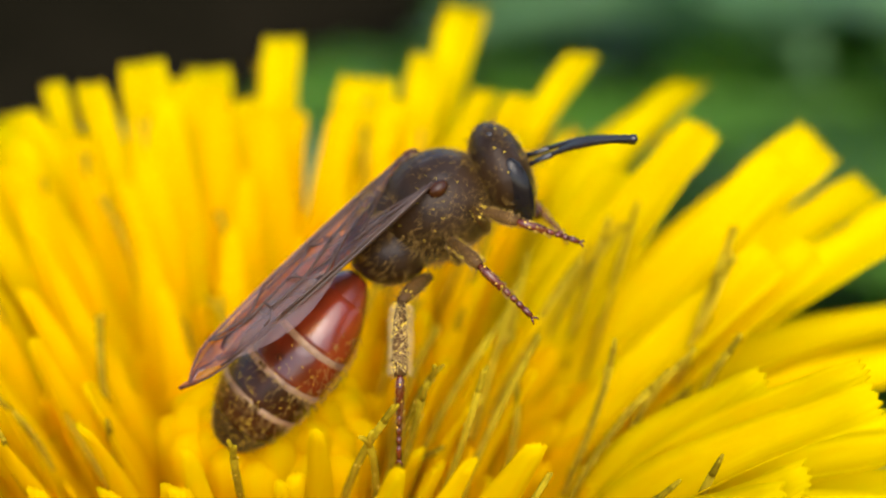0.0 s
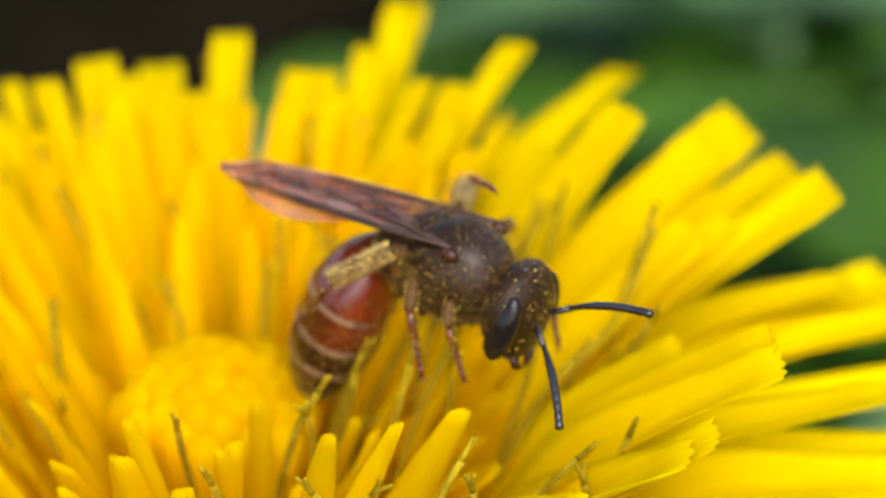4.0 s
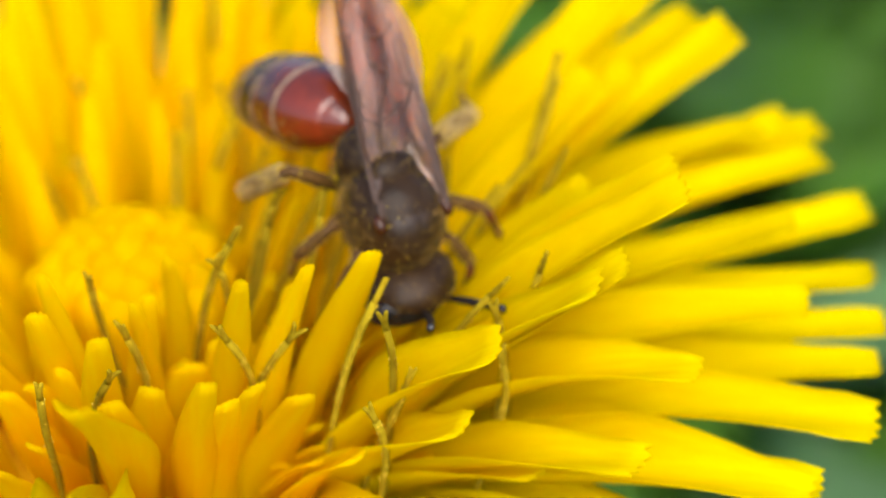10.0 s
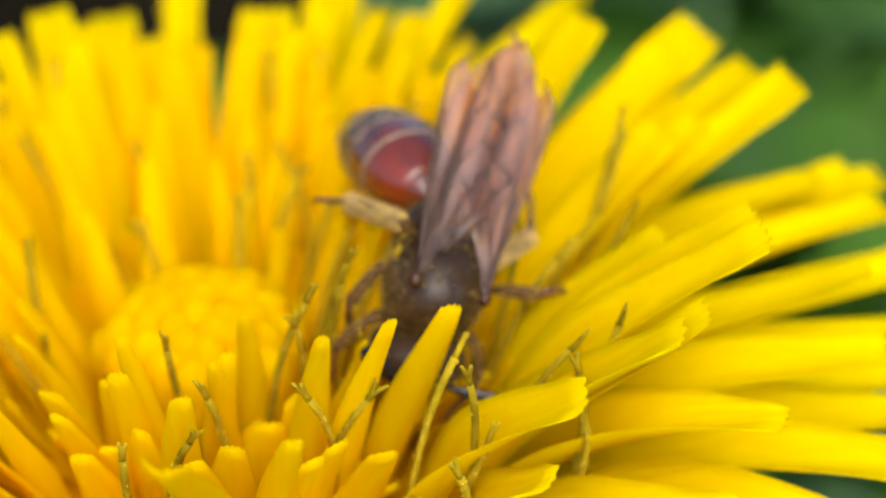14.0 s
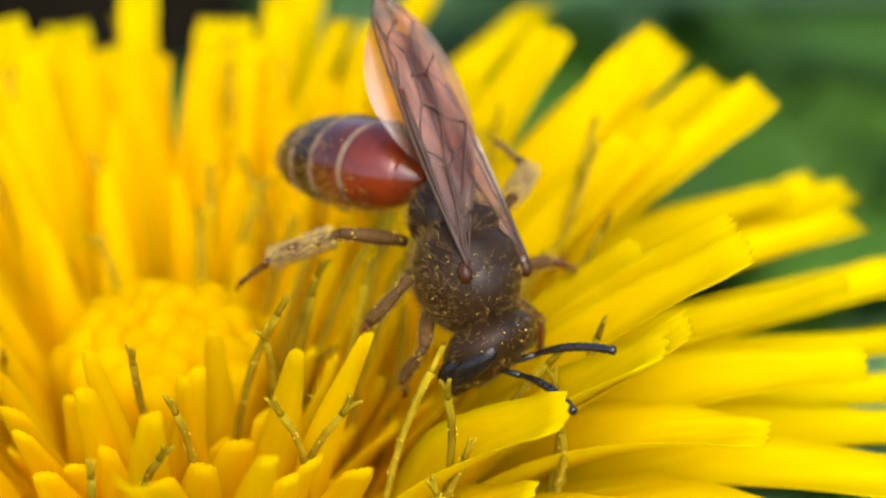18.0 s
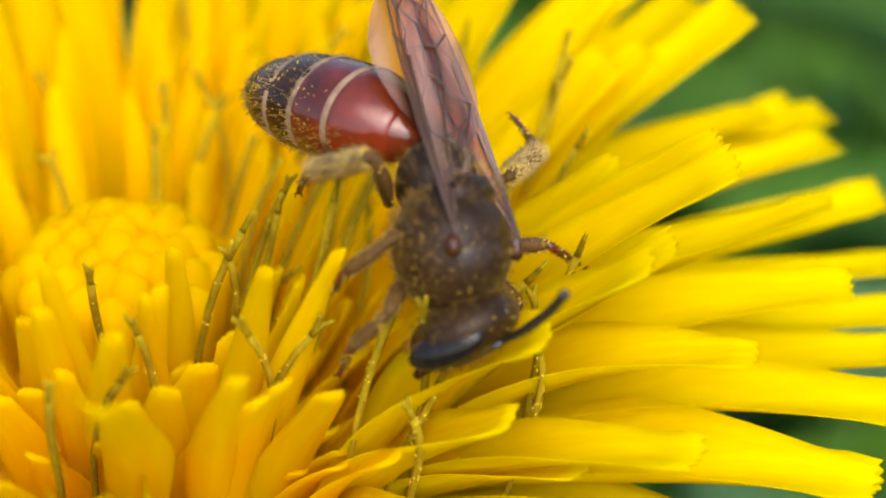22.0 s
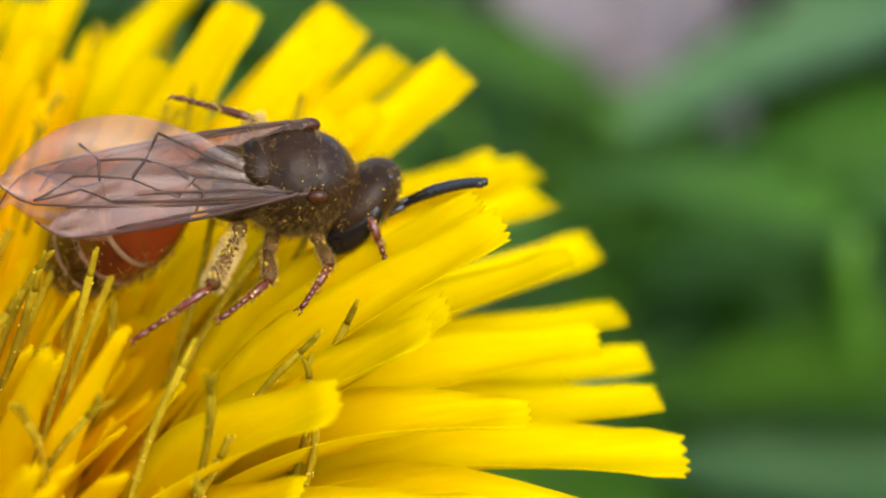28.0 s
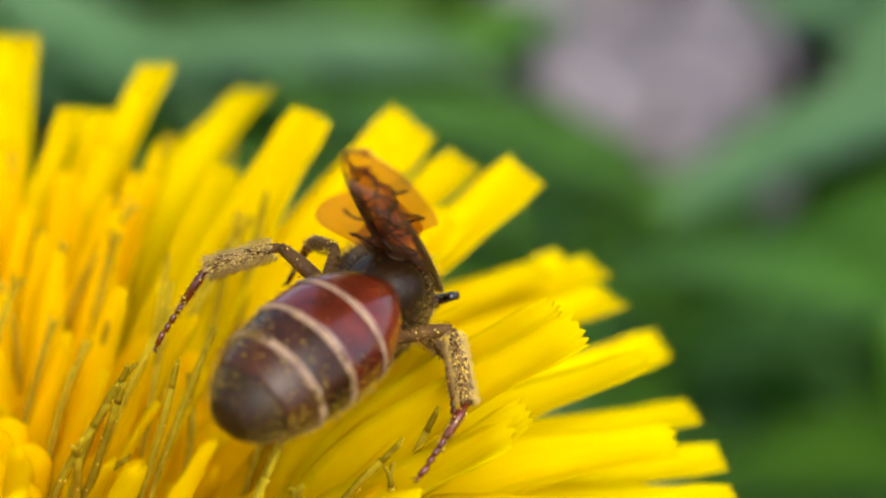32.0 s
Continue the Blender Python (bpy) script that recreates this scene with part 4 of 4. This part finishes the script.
def thorax(body, rnd):
    bm = bmesh.new()
    for v in ball(bm, (0.12, 0, 0.02), (1.14, 0.96, 0.93), seg=32, rings=22):
        c = v.co
        c.z *= 1 + 0.05 * math.cos(c.x * 1.5)
        if c.x < -0.1:
            c.y *= 1 + 0.18 * (c.x + 0.1) * 0.6
        groove = math.exp(-((c.x + 0.42) / 0.07) ** 2) * 0.05 if c.z > 0.4 else 0
        mid = math.exp(-(c.y / 0.05) ** 2) * 0.02 if c.z > 0.5 and c.x > 0.2 else 0
        c -= (c.normalized()) * (groove + mid)
        c += c.normalized() * 0.012 * noise.noise(c * 6)
    chest = part("thorax", scaled(bm), CUTICLE, body, "blackish brown punctured thorax dusted with pollen")
    bm = bmesh.new()
    ball(bm, (-0.62, 0, 0.60), (0.34, 0.50, 0.24))
    part("scutellum", scaled(bm), CUTICLE, chest)
    bm = bmesh.new()
    for v in ball(bm, (-0.98, 0, -0.12), (0.72, 0.70, 0.66)):
        v.co.z -= 0.12 * (v.co.x + 1.0)
    part("propodeum", scaled(bm), CUTICLE, chest)
    for s in (-1, 1):
        bm = bmesh.new()
        ball(bm, (0.30, s * 0.73, 0.72), (0.20, 0.13, 0.14), seg=14, rings=8)
        part("tegula", scaled(bm), BROWN, chest, "glossy brown wing cap")
    bm = bmesh.new()
    for v in ball(bm, (0.26, 0, 0.27), (0.84, 0.82, 0.71), seg=28, rings=18):
        v.co += v.co.normalized() * 0.008 * noise.noise(v.co * 7)
        v.co -= Vector((0, 0, 1)) * math.exp(-(v.co.y / 0.05) ** 2) * 0.02
    part("scutum", scaled(bm), SCUTUM, chest, "smooth glossy dark brown back plate")
    bm = bmesh.new()
    hair(bm, rnd, [on_ball(rnd, (0.26, 0, 0.27), (0.84, 0.82, 0.71), lambda d: d.z > -0.1) for _ in range(420)], 0.10, Vector((-0.4, 0, 0)), 0.006)
    tagged(part("back_fur", scaled(bm), TAN_HAIR, chest, "sparse short tan hairs"), kind="stuff")
    spots = [on_ball(rnd, (0.1, 0, 0.0), (1.12, 0.95, 0.93), lambda d: d.z < 0.35 or abs(d.x) > 0.75 or abs(d.y) > 0.75) for _ in range(3000)]
    spots += [on_ball(rnd, (-1.0, 0, -0.05), (0.6, 0.77, 0.7), lambda d: d.x < 0.2) for _ in range(420)]
    spots += [on_ball(rnd, (-0.68, 0, 0.7), (0.34, 0.55, 0.24), lambda d: d.z > 0) for _ in range(120)]
    bm = bmesh.new()
    hair(bm, rnd, spots, 0.17, Vector((-0.7, 0, 0)), 0.004)
    tagged(part("fur", scaled(bm), TAN_HAIR, chest, "short tan hairs"), kind="stuff")
    bm = bmesh.new()
    grains(bm, rnd, [on_ball(rnd, (0.12, 0, 0.02), (1.16, 0.98, 0.95), lambda d: d.x > -0.7) for _ in range(170)], 0.010)
    tagged(part("pollen", scaled(bm), POLLEN, chest, "scattered yellow pollen grains"), kind="stuff")
    return chest


def head(body, rnd):
    """Face towards x, crown up; the neck at its origin."""
    bm = bmesh.new()
    for v in ball(bm, (0.40, 0, -0.14), (0.54, 0.93, 0.98), seg=30, rings=20):
        c = v.co
        if c.z < -0.3:
            c.y *= 1 + 0.32 * (c.z + 0.3)
            c.x += 0.10 * (-0.3 - c.z)
        c += Vector((1, 0, 0)) * 0.01 * noise.noise(c * 8)
    skull = part("head", scaled(bm), CUTICLE, body, "black rounded head with long dark eyes")
    skull.location = Vector((1.06, 0, 0.0)) * MM
    for s in (-1, 1):
        bm = bmesh.new()
        ball(bm, (0.52, s * 0.74, -0.14), (0.30, 0.21, 0.66), Euler((radians(s * 12), 0, radians(s * 14))).to_matrix().to_quaternion(), seg=20, rings=14)
        part("eye", scaled(bm), EYE, skull, "long black compound eye")
        bm = bmesh.new()
        tube(bm, [Vector((0.66, s * 0.26, -0.92)), Vector((0.76, s * 0.24, -1.10)), Vector((0.80, s * 0.05, -1.22))], [0.11, 0.085, 0.03], 8)
        part("mandible", scaled(bm), BROWN, skull, "dark brown curved jaw")
    for x, y in ((0.42, 0.16), (0.42, -0.16), (0.55, 0)):
        bm = bmesh.new()
        ball(bm, (x, y, 0.80 - 0.03 * (x > 0.5)), (0.065, 0.065, 0.05), seg=10, rings=6)
        part("ocellus", scaled(bm), SHINY, skull)
    bm = bmesh.new()
    ball(bm, (0.74, 0, -0.62), (0.18, 0.36, 0.24))
    part("clypeus", scaled(bm), SHINY, skull)
    bm = bmesh.new()
    hair(bm, rnd, [on_ball(rnd, (0.40, 0, -0.14), (0.53, 0.92, 0.97), lambda d: abs(d.y) < 0.6 or d.x < 0.0) for _ in range(520)], 0.12, Vector((0.4, 0, -0.3)), 0.006)
    tagged(part("face_hair", scaled(bm), TAN_HAIR, skull, "short pale face hairs"), kind="stuff")
    bm = bmesh.new()
    grains(bm, rnd, [on_ball(rnd, (0.40, 0, -0.14), (0.55, 0.94, 0.99), lambda d: d.x > 0) for _ in range(45)], 0.014)
    tagged(part("pollen", scaled(bm), POLLEN, skull), kind="stuff")
    feelers = []
    for s in (-1, 1):
        bm = bmesh.new()
        tube(bm, [Vector((0, 0, 0)), Vector((0.12, 0, 0.02)), Vector((0.62, 0, 0.10))], [0.045, 0.055, 0.06], 8)
        pts = [Vector((0.62 + 0.17 * k, 0, 0.10 - 0.01 * k + 0.004 * k * (10 - k))) for k in range(11)]
        radii = [0.05 + 0.03 * min(1, k / 3) for k in range(11)]
        fine, fr = [], []
        for k in range(10):
            for u, w in ((0.06, 0.86), (0.3, 1.0), (0.85, 1.0)):
                fine.append(pts[k].lerp(pts[k + 1], u))
                fr.append(radii[k] * w)
        tube(bm, fine + [pts[-1]], fr + [0.03], 8)
        feeler = part("antenna", scaled(bm), SHINY, skull, "dark elbowed antenna")
        feeler.location = Vector((0.84, s * 0.16, -0.08)) * MM
        feelers.append(feeler)
    return skull, feelers


SEGMENTS = [(0.0, 0.42), (0.38, 1.36), (1.30, 2.14), (2.08, 2.80), (2.74, 3.40), (3.34, 4.0)]


def girth(s):
    """Half width of the abdomen at s millimetres behind its waist."""
    t = max(0.0, min(1.0, s / 4.0))
    front = min(1.0, t / 0.42)
    back = max(0.0, (t - 0.42) / 0.58)
    return 0.17 + 0.89 * math.sin(math.pi / 2 * front) ** 0.75 * max(0.0, 1 - back ** 2.6) ** 0.62


def abdomen(body, rnd):
    """The waist at its origin, the tip towards -x."""
    mats = (RED_BROWN, RED, RED, BROWN, BROWN, CUTICLE)
    words = ("", "glossy dark red segment", "red and brown mottled segment", "dark brown segment", "blackish brown segment", "blackish tip segment")
    first = None
    for k, ((a, b), mat) in enumerate(zip(SEGMENTS, mats)):
        bm = bmesh.new()
        steps = 8
        pts, radii = [], []
        for i in range(steps + 1):
            s = a + (b - a) * i / steps
            r = girth(s) * (0.975 if k == 0 else 0.99 + 0.01 * i / steps if k == 1 else 0.965 + 0.035 * i / steps)
            pts.append(Vector((-s, 0, 0.05 * math.sin(s) - 0.02 * s * s * 0.3)))
            radii.append(r)
        if k == 5:
            radii[-1] = 0.05
        tube(bm, pts, radii, 30, squash=0.82)
        seg = part("abdomen" if first is None else "segment", scaled(bm), mat, first or body,
                   "red and dark brown banded abdomen with pale hair bands" if first is None else words[k])
        if first is None:
            first = seg
            seg.location = Vector((-1.7, 0, -0.2)) * MM
        if k >= 1:
            bm = bmesh.new()
            cut = [a + 0.0 + 0.14 * i / 4 for i in range(5)]
            tube(bm, [Vector((-s, 0, 0.05 * math.sin(s) - 0.006 * s * s)) for s in cut], [girth(s) * (1.006 if 0 < i < 4 else 0.99) for i, s in enumerate(cut)], 30, squash=0.82, cap=False)
            gone = [f for f in bm.faces if f.calc_center_median().z < -0.45 or noise.noise(f.calc_center_median() * 2.6 + Vector((k * 7.0, 0, 0))) > 0.42]
            bmesh.ops.delete(bm, geom=gone, context="FACES")
            if 1 < k < 5:
                part("pale_band", scaled(bm), BAND, first, "cream coloured hind margin")
            else:
                bm.free()
            # the pale hair fringe along the front edge of each plate
            bm = bmesh.new()
            spots = []
            for _ in range(230 if 2 < k < 5 else 0):
                ang = rnd.uniform(0, 2 * math.pi)
                if math.sin(ang) < -0.6:
                    continue
                s = a + 0.02 + rnd.uniform(0, 0.10)
                r = girth(s) * 0.985
                spots.append((Vector((-s, r * math.cos(ang), 0.82 * r * math.sin(ang) + 0.05 * math.sin(s) - 0.006 * s * s)),
                              Vector((-0.9, 0.25 * math.cos(ang), 0.25 * math.sin(ang)))))
            if spots:
                hair(bm, rnd, spots, 0.15, Vector((-0.9, 0, 0)), 0.008)
                tagged(part("hair_band", scaled(bm), PALE_HAIR, first, "pale cream hair band"), kind="stuff")
            else:
                bm.free()
    under, dust = [], []
    for _ in range(900):
        ang, s = rnd.uniform(math.pi * 0.95, math.pi * 2.05), rnd.uniform(0.8, 3.9)
        r = girth(s)
        under.append((Vector((-s, r * math.cos(ang), 0.82 * r * math.sin(ang))), Vector((-0.35, math.cos(ang), math.sin(ang)))))
    for _ in range(300):
        ang, s = rnd.uniform(math.pi * 0.75, math.pi * 2.25), 0.9 + 3.0 * rnd.random() ** 0.7
        r = girth(s)
        dust.append((Vector((-s, r * math.cos(ang), 0.82 * r * math.sin(ang) + 0.04 * math.sin(s) - 0.006 * s * s)), Vector((0, math.cos(ang), math.sin(ang)))))
    for _ in range(170):
        ang, s = rnd.uniform(0, math.pi), 2.5 + 1.4 * rnd.random()
        r = girth(s)
        dust.append((Vector((-s, r * math.cos(ang), 0.82 * r * math.sin(ang) + 0.04 * math.sin(s) - 0.006 * s * s)), Vector((0, math.cos(ang), math.sin(ang)))))
    for _ in range(300):
        ang, s = rnd.uniform(0, math.pi), 1.9 + 2.0 * rnd.random() ** 0.7
        r = girth(s)
        under.append((Vector((-s, r * math.cos(ang), 0.82 * r * math.sin(ang) + 0.04 * math.sin(s) - 0.006 * s * s)), Vector((-0.8, 0.5 * math.cos(ang), 0.5 * math.sin(ang)))))
    bm = bmesh.new()
    hair(bm, rnd, under, 0.12, Vector((-0.5, 0, 0)), 0.006)
    tagged(part("body_hair", scaled(bm), TAN_HAIR, first, "fine golden hairs along the abdomen"), kind="stuff")
    bm = bmesh.new()
    grains(bm, rnd, dust, 0.010)
    tagged(part("pollen", scaled(bm), POLLEN, first), kind="stuff")
    return first


def wing_outline(length, width, hind):
    """Half outlines along the wing: fore edge and rear edge."""
    n = 22
    fore, rear = [], []
    for i in range(n + 1):
        t = i / n
        lead = 0.10 * width * math.sin(math.pi * t) + (0.0 if t < 0.85 else -0.35 * width * ((t - 0.85) / 0.15) ** 2)
        trail = -width * (math.sin(math.pi * (t ** (1.45 if not hind else 1.05))) ** 0.8 * 0.92 + 0.05)
        if t > 0.985:
            trail = lead - 0.03 * width
        fore.append(Vector((-length * t, lead, 0)))
        rear.append(Vector((-length * t, min(trail, lead - 0.02), 0)))
    return fore, rear


VEINS_FORE = [((0.00, 0.05), (0.30, 0.06), (0.62, 0.05)), ((0.02, 0.25), (0.22, 0.42), (0.36, 0.40), (0.42, 0.10)),
              ((0.36, 0.40), (0.52, 0.52), (0.66, 0.50)), ((0.02, 0.45), (0.28, 0.70), (0.48, 0.85)), ((0.42, 0.10), (0.56, 0.30), (0.74, 0.35)),
              ((0.62, 0.05), (0.72, 0.20), (0.86, 0.06)), ((0.56, 0.30), (0.52, 0.52), (0.48, 0.85)), ((0.66, 0.28), (0.66, 0.50), (0.72, 0.72)),
              ((0.74, 0.35), (0.80, 0.22), (0.86, 0.06)), ((0.01, 0.70), (0.20, 0.92), (0.30, 0.96)), ((0.22, 0.42), (0.24, 0.68), (0.28, 0.70))]
VEINS_HIND = [((0.00, 0.08), (0.40, 0.10), (0.70, 0.08)), ((0.02, 0.4), (0.35, 0.42), (0.62, 0.55)), ((0.35, 0.42), (0.40, 0.10)), ((0.35, 0.42), (0.45, 0.85))]


def wing(body, side, hind, rnd):
    length, width = (4.5, 1.05) if hind else (5.6, 1.5)
    fore, rear = wing_outline(length, width, hind)
    bm = bmesh.new()
    grid = []
    for f, r in zip(fore, rear):
        row = []
        for k in range(7):
            p = f.lerp(r, k / 6)
            p.z = 0.05 * math.sin(p.x * 2.1 + k) * (k / 6) + 0.05 * math.cos(k * 2.6) * min(1, -p.x)
            row.append(bm.verts.new((p.x, p.y * side, p.z)))
        grid.append(row)
    for a, b in zip(grid, grid[1:]):
        for k in range(6):
            bm.faces.new((a[k], a[k + 1], b[k + 1], b[k]))
    ob = part("hindwing" if hind else "forewing", scaled(bm), MEMBRANE, body, "smoky brown translucent veined wing")
    ob.location = Vector((-0.05 if hind else 0.25, side * 0.70, 0.78 if hind else 0.84)) * MM
    bm = bmesh.new()

    def spot(t, w):
        i = min(len(fore) - 2, int(t * (len(fore) - 1)))
        u = t * (len(fore) - 1) - i
        p = fore[i].lerp(fore[i + 1], u).lerp(rear[i].lerp(rear[i + 1], u), w)
        k = w * 6
        return Vector((p.x, p.y * side, 0.05 * math.sin(p.x * 2.1 + k) * w + 0.05 * math.cos(k * 2.6) * min(1, -p.x) + 0.006))

    for line in VEINS_HIND if hind else VEINS_FORE:
        pts = []
        for (t0, w0), (t1, w1) in zip(line, line[1:]):
            pts += [spot(t0 + (t1 - t0) * u / 4, w0 + (w1 - w0) * u / 4) for u in range(4)]
        pts.append(spot(*line[-1]))
        tube(bm, pts, [0.024] * len(pts), 5)
    edge = [Vector((p.x, p.y * side, 0.004)) for p in fore]
    tube(bm, edge, [0.040 - 0.026 * i / len(edge) for i in range(len(edge))], 6)
    part("vein", scaled(bm), VEIN, ob, "dark brown wing vein network")
    return ob


# hip in the body, then lengths of femur, tibia and tarsus, in millimetres
HIPS = {"fore": ((0.55, 0.42, -0.75), 0.95, 0.85, 1.15), "mid": ((-0.15, 0.52, -0.85), 1.05, 0.95, 1.25), "hind": ((-0.75, 0.50, -0.75), 1.30, 1.35, 1.55)}


def limb(bm, rnd, length, radii, bow=0.0):
    n = len(radii) - 1
    tube(bm, [Vector((length * i / n, 0, bow * math.sin(math.pi * i / n))) for i in range(n + 1)], radii, 10)


def leg(body, which, rnd):
    """Femur, with the tibia and the tarsus as its parts; each along its own x."""
    _, lf, lt, ls = HIPS[which]
    fat = {"fore": 1.0, "mid": 1.1, "hind": 1.35}[which]
    made = []
    for name, long, wide, count in ((which + "_leg", lf, 0.15, 130), ("tibia", lt, 0.13 * fat, 1150 if which == "hind" else 240), ("tarsus", ls, 0.075, 120)):
        bm = bmesh.new()
        if name == "tarsus":
            cuts = [0.0, 0.46, 0.60, 0.72, 0.83, 1.0]
            for k, (a, b) in enumerate(zip(cuts, cuts[1:])):
                w = 0.085 if k == 0 else 0.058
                tube(bm, [Vector((ls * a, 0, 0)), Vector((ls * (a + 0.3 * (b - a)), 0, 0)), Vector((ls * (b - 0.01), 0, -0.03 * k / 4))], [w * 0.6, w, w * 0.85], 7)
            for s in (-1, 1):
                tube(bm, [Vector((ls, 0, -0.03)), Vector((ls + 0.08, s * 0.05, -0.03)), Vector((ls + 0.12, s * 0.06, -0.10))], [0.025, 0.02, 0.006], 5)
        elif name == "tibia":
            limb(bm, rnd, lt, [0.07, 0.085 * fat, 0.10 * fat, 0.115 * fat, 0.12 * fat, 0.08 * fat], 0.03)
        else:
            limb(bm, rnd, lf, [0.10, 0.12, 0.14, 0.14, 0.12, 0.09], 0.04)
        bare = len(bm.faces)
        spots = []
        for _ in range(count):
            a = rnd.uniform(0, 2 * math.pi)
            spots.append((Vector((rnd.uniform(0.05, 0.98 if name != "tarsus" else 0.6) * long, math.cos(a) * wide * 0.85, math.sin(a) * wide * 0.85)),
                          Vector((0.35, math.cos(a), math.sin(a)))))
        hair(bm, rnd, spots, 0.14 if which == "hind" and name == "tibia" else 0.08, Vector((0.6, 0, 0)), 0.007)
        haired = len(bm.faces)
        grains(bm, rnd, spots[: int(count * (0.16 if which == "hind" and name == "tibia" else 0.10))], 0.017)
        bm.faces.ensure_lookup_table()
        for i in range(bare, len(bm.faces)):
            bm.faces[i].material_index = 1 if i < haired else 2
        label = {"tibia": "pollen-dusted hairy shin", "tarsus": "reddish brown jointed foot"}.get(name, "dark brown hairy leg dusted with pollen")
        made.append(part(name, scaled(bm), [RED_BROWN if name == "tarsus" else LEG, PALE_HAIR if which == "hind" and name == "tibia" else TAN_HAIR, POLLEN], made[0] if made else body, label))
    return made


def bee():
    rnd = random.Random(11)
    body = tagged(new("bee"), "dark brown bee with red abdomen and smoky wings on a dandelion", "bee")
    body.scale = (1.04, 1.04, 1.04)
    made = {"body": body}
    thorax(body, rnd)
    made["head"], made["antennae"] = head(body, rnd)
    made["abdomen"] = abdomen(body, rnd)
    made["wings"] = [(wing(body, s, h, rnd), s, h) for h in (True, False) for s in (-1, 1)]
    made["legs"] = {f"{w}_{n}": (leg(body, w, rnd), w, s) for w in HIPS for n, s in (("left", 1), ("right", -1))}
    return made


# ---- what moves ----
def aimed(place, way, pole):
    """A pose at place whose x points along way and whose z lies towards pole."""
    x = way.normalized()
    y = pole.cross(x)
    y = y.normalized() if y.length > 1e-6 else Vector((0, 1, 0))
    z = x.cross(y)
    m = Matrix((x, y, z)).transposed().to_4x4()
    m.translation = place
    return m


def joint(a, b, la, lb, pole):
    """Where two links of these lengths meet between a and b, bent towards pole; and the end that they reach."""
    d = b - a
    far = min(max(d.length, abs(la - lb) + 0.05), (la + lb) * 0.985)
    d = d.normalized()
    b = a + d * far
    along = (la * la - lb * lb + far * far) / (2 * far)
    up = math.sqrt(max(0.0, la * la - along * along))
    p = (pole - d * pole.dot(d)).normalized()
    return a + d * along + p * up, b


def at_time(rows, t):
    for a, b in zip(rows, rows[1:]):
        if a[0] <= t <= b[0]:
            u = (t - a[0]) / (b[0] - a[0])
            return Vector(a[1:]).lerp(Vector(b[1:]), u)
    return Vector(rows[-1][1:])


def leg_rows(which, side, feet):
    hip, lf, lt, ls = HIPS[which]
    hip = Vector((hip[0], hip[1] * side, hip[2]))
    rows = [], [], []
    for t, *_ in BEE:
        foot = at_time(feet, t)
        pole = Vector((-0.25 if which == "hind" else 0.1, 0.7 * side, 1.0))
        knee, foot = joint(hip, foot, lf, (lt + ls) * 0.94, pole)
        ankle, foot = joint(knee, foot, lt, ls, Vector((0, 0.8 * side, 0.5)))
        m = aimed(hip * MM, knee - hip, pole)
        back = m.inverted()
        rows[0].append((t, m))
        rows[1].append((t, back @ aimed(knee * MM, ankle - knee, pole)))
        rows[2].append((t, back @ aimed(ankle * MM, foot - ankle, pole)))
    return rows


def motions():
    walk(insect["body"], [(t, pose(x * MM, y * MM, z * MM, rx, ry, rz)) for t, x, y, z, rx, ry, rz in BEE])
    walk(insect["head"], [(t, pose(1.06 * MM, 0, 0, *turn)) for t, *turn in HEAD])
    walk(insect["abdomen"], [(t, pose(-1.7 * MM, 0, -0.2 * MM, *turn)) for t, *turn in ABDOMEN])
    for ob, side, hind in insect["wings"]:
        root = Vector((-0.05 if hind else 0.25, side * 0.70, 0.78 if hind else 0.84)) * MM
        fold = [(t, pose(0, 0, 0, side * 4, 0, side * ((3 if side < 0 and not hind else -6 if side < 0 else 6) if 27.4 < t < 30.2 else -6 if hind and 12.6 < t < 15 else 2 if t > 30.4 else 4 if hind else 3))) for t, *_ in WINGS]
        rows = []
        for (t, *turn), (_, way) in zip(WINGS, fold):
            m = pose(0, 0, 0, *turn)
            hinge = Vector((root.x, 0, root.z)) + m.to_3x3() @ Vector((0, root.y, 0))
            rows.append((t, Matrix.Translation(root.lerp(hinge, 0.25)) @ m @ way))
        walk(ob, rows)
    for ob, side, rows in zip(insect["antennae"], (-1, 1), (FEELER_RIGHT, FEELER_LEFT)):
        root = Vector((0.84, side * 0.16, -0.08)) * MM
        walk(ob, [(t, aimed(root, Vector(way), Vector((0.2, 0, 1)))) for t, *way in rows])
    lean = Vector((math.sin(radians(BENT[0])), -math.cos(radians(BENT[0])), 0))
    upright, over = Matrix.Rotation(radians(BENT[0]), 4, "Z"), Matrix.Rotation(radians(-38), 4, lean) @ Matrix.Rotation(radians(BENT[0]), 4, "Z")
    walk(bent_floret, [(0, upright), (17.6, upright), (18.2, over), (32, over)])
    for name, (links, which, side) in insect["legs"].items():
        for ob, rows in zip(links, leg_rows(which, side, FEET[name])):
            walk(ob, rows)


insect = bee()
motions()
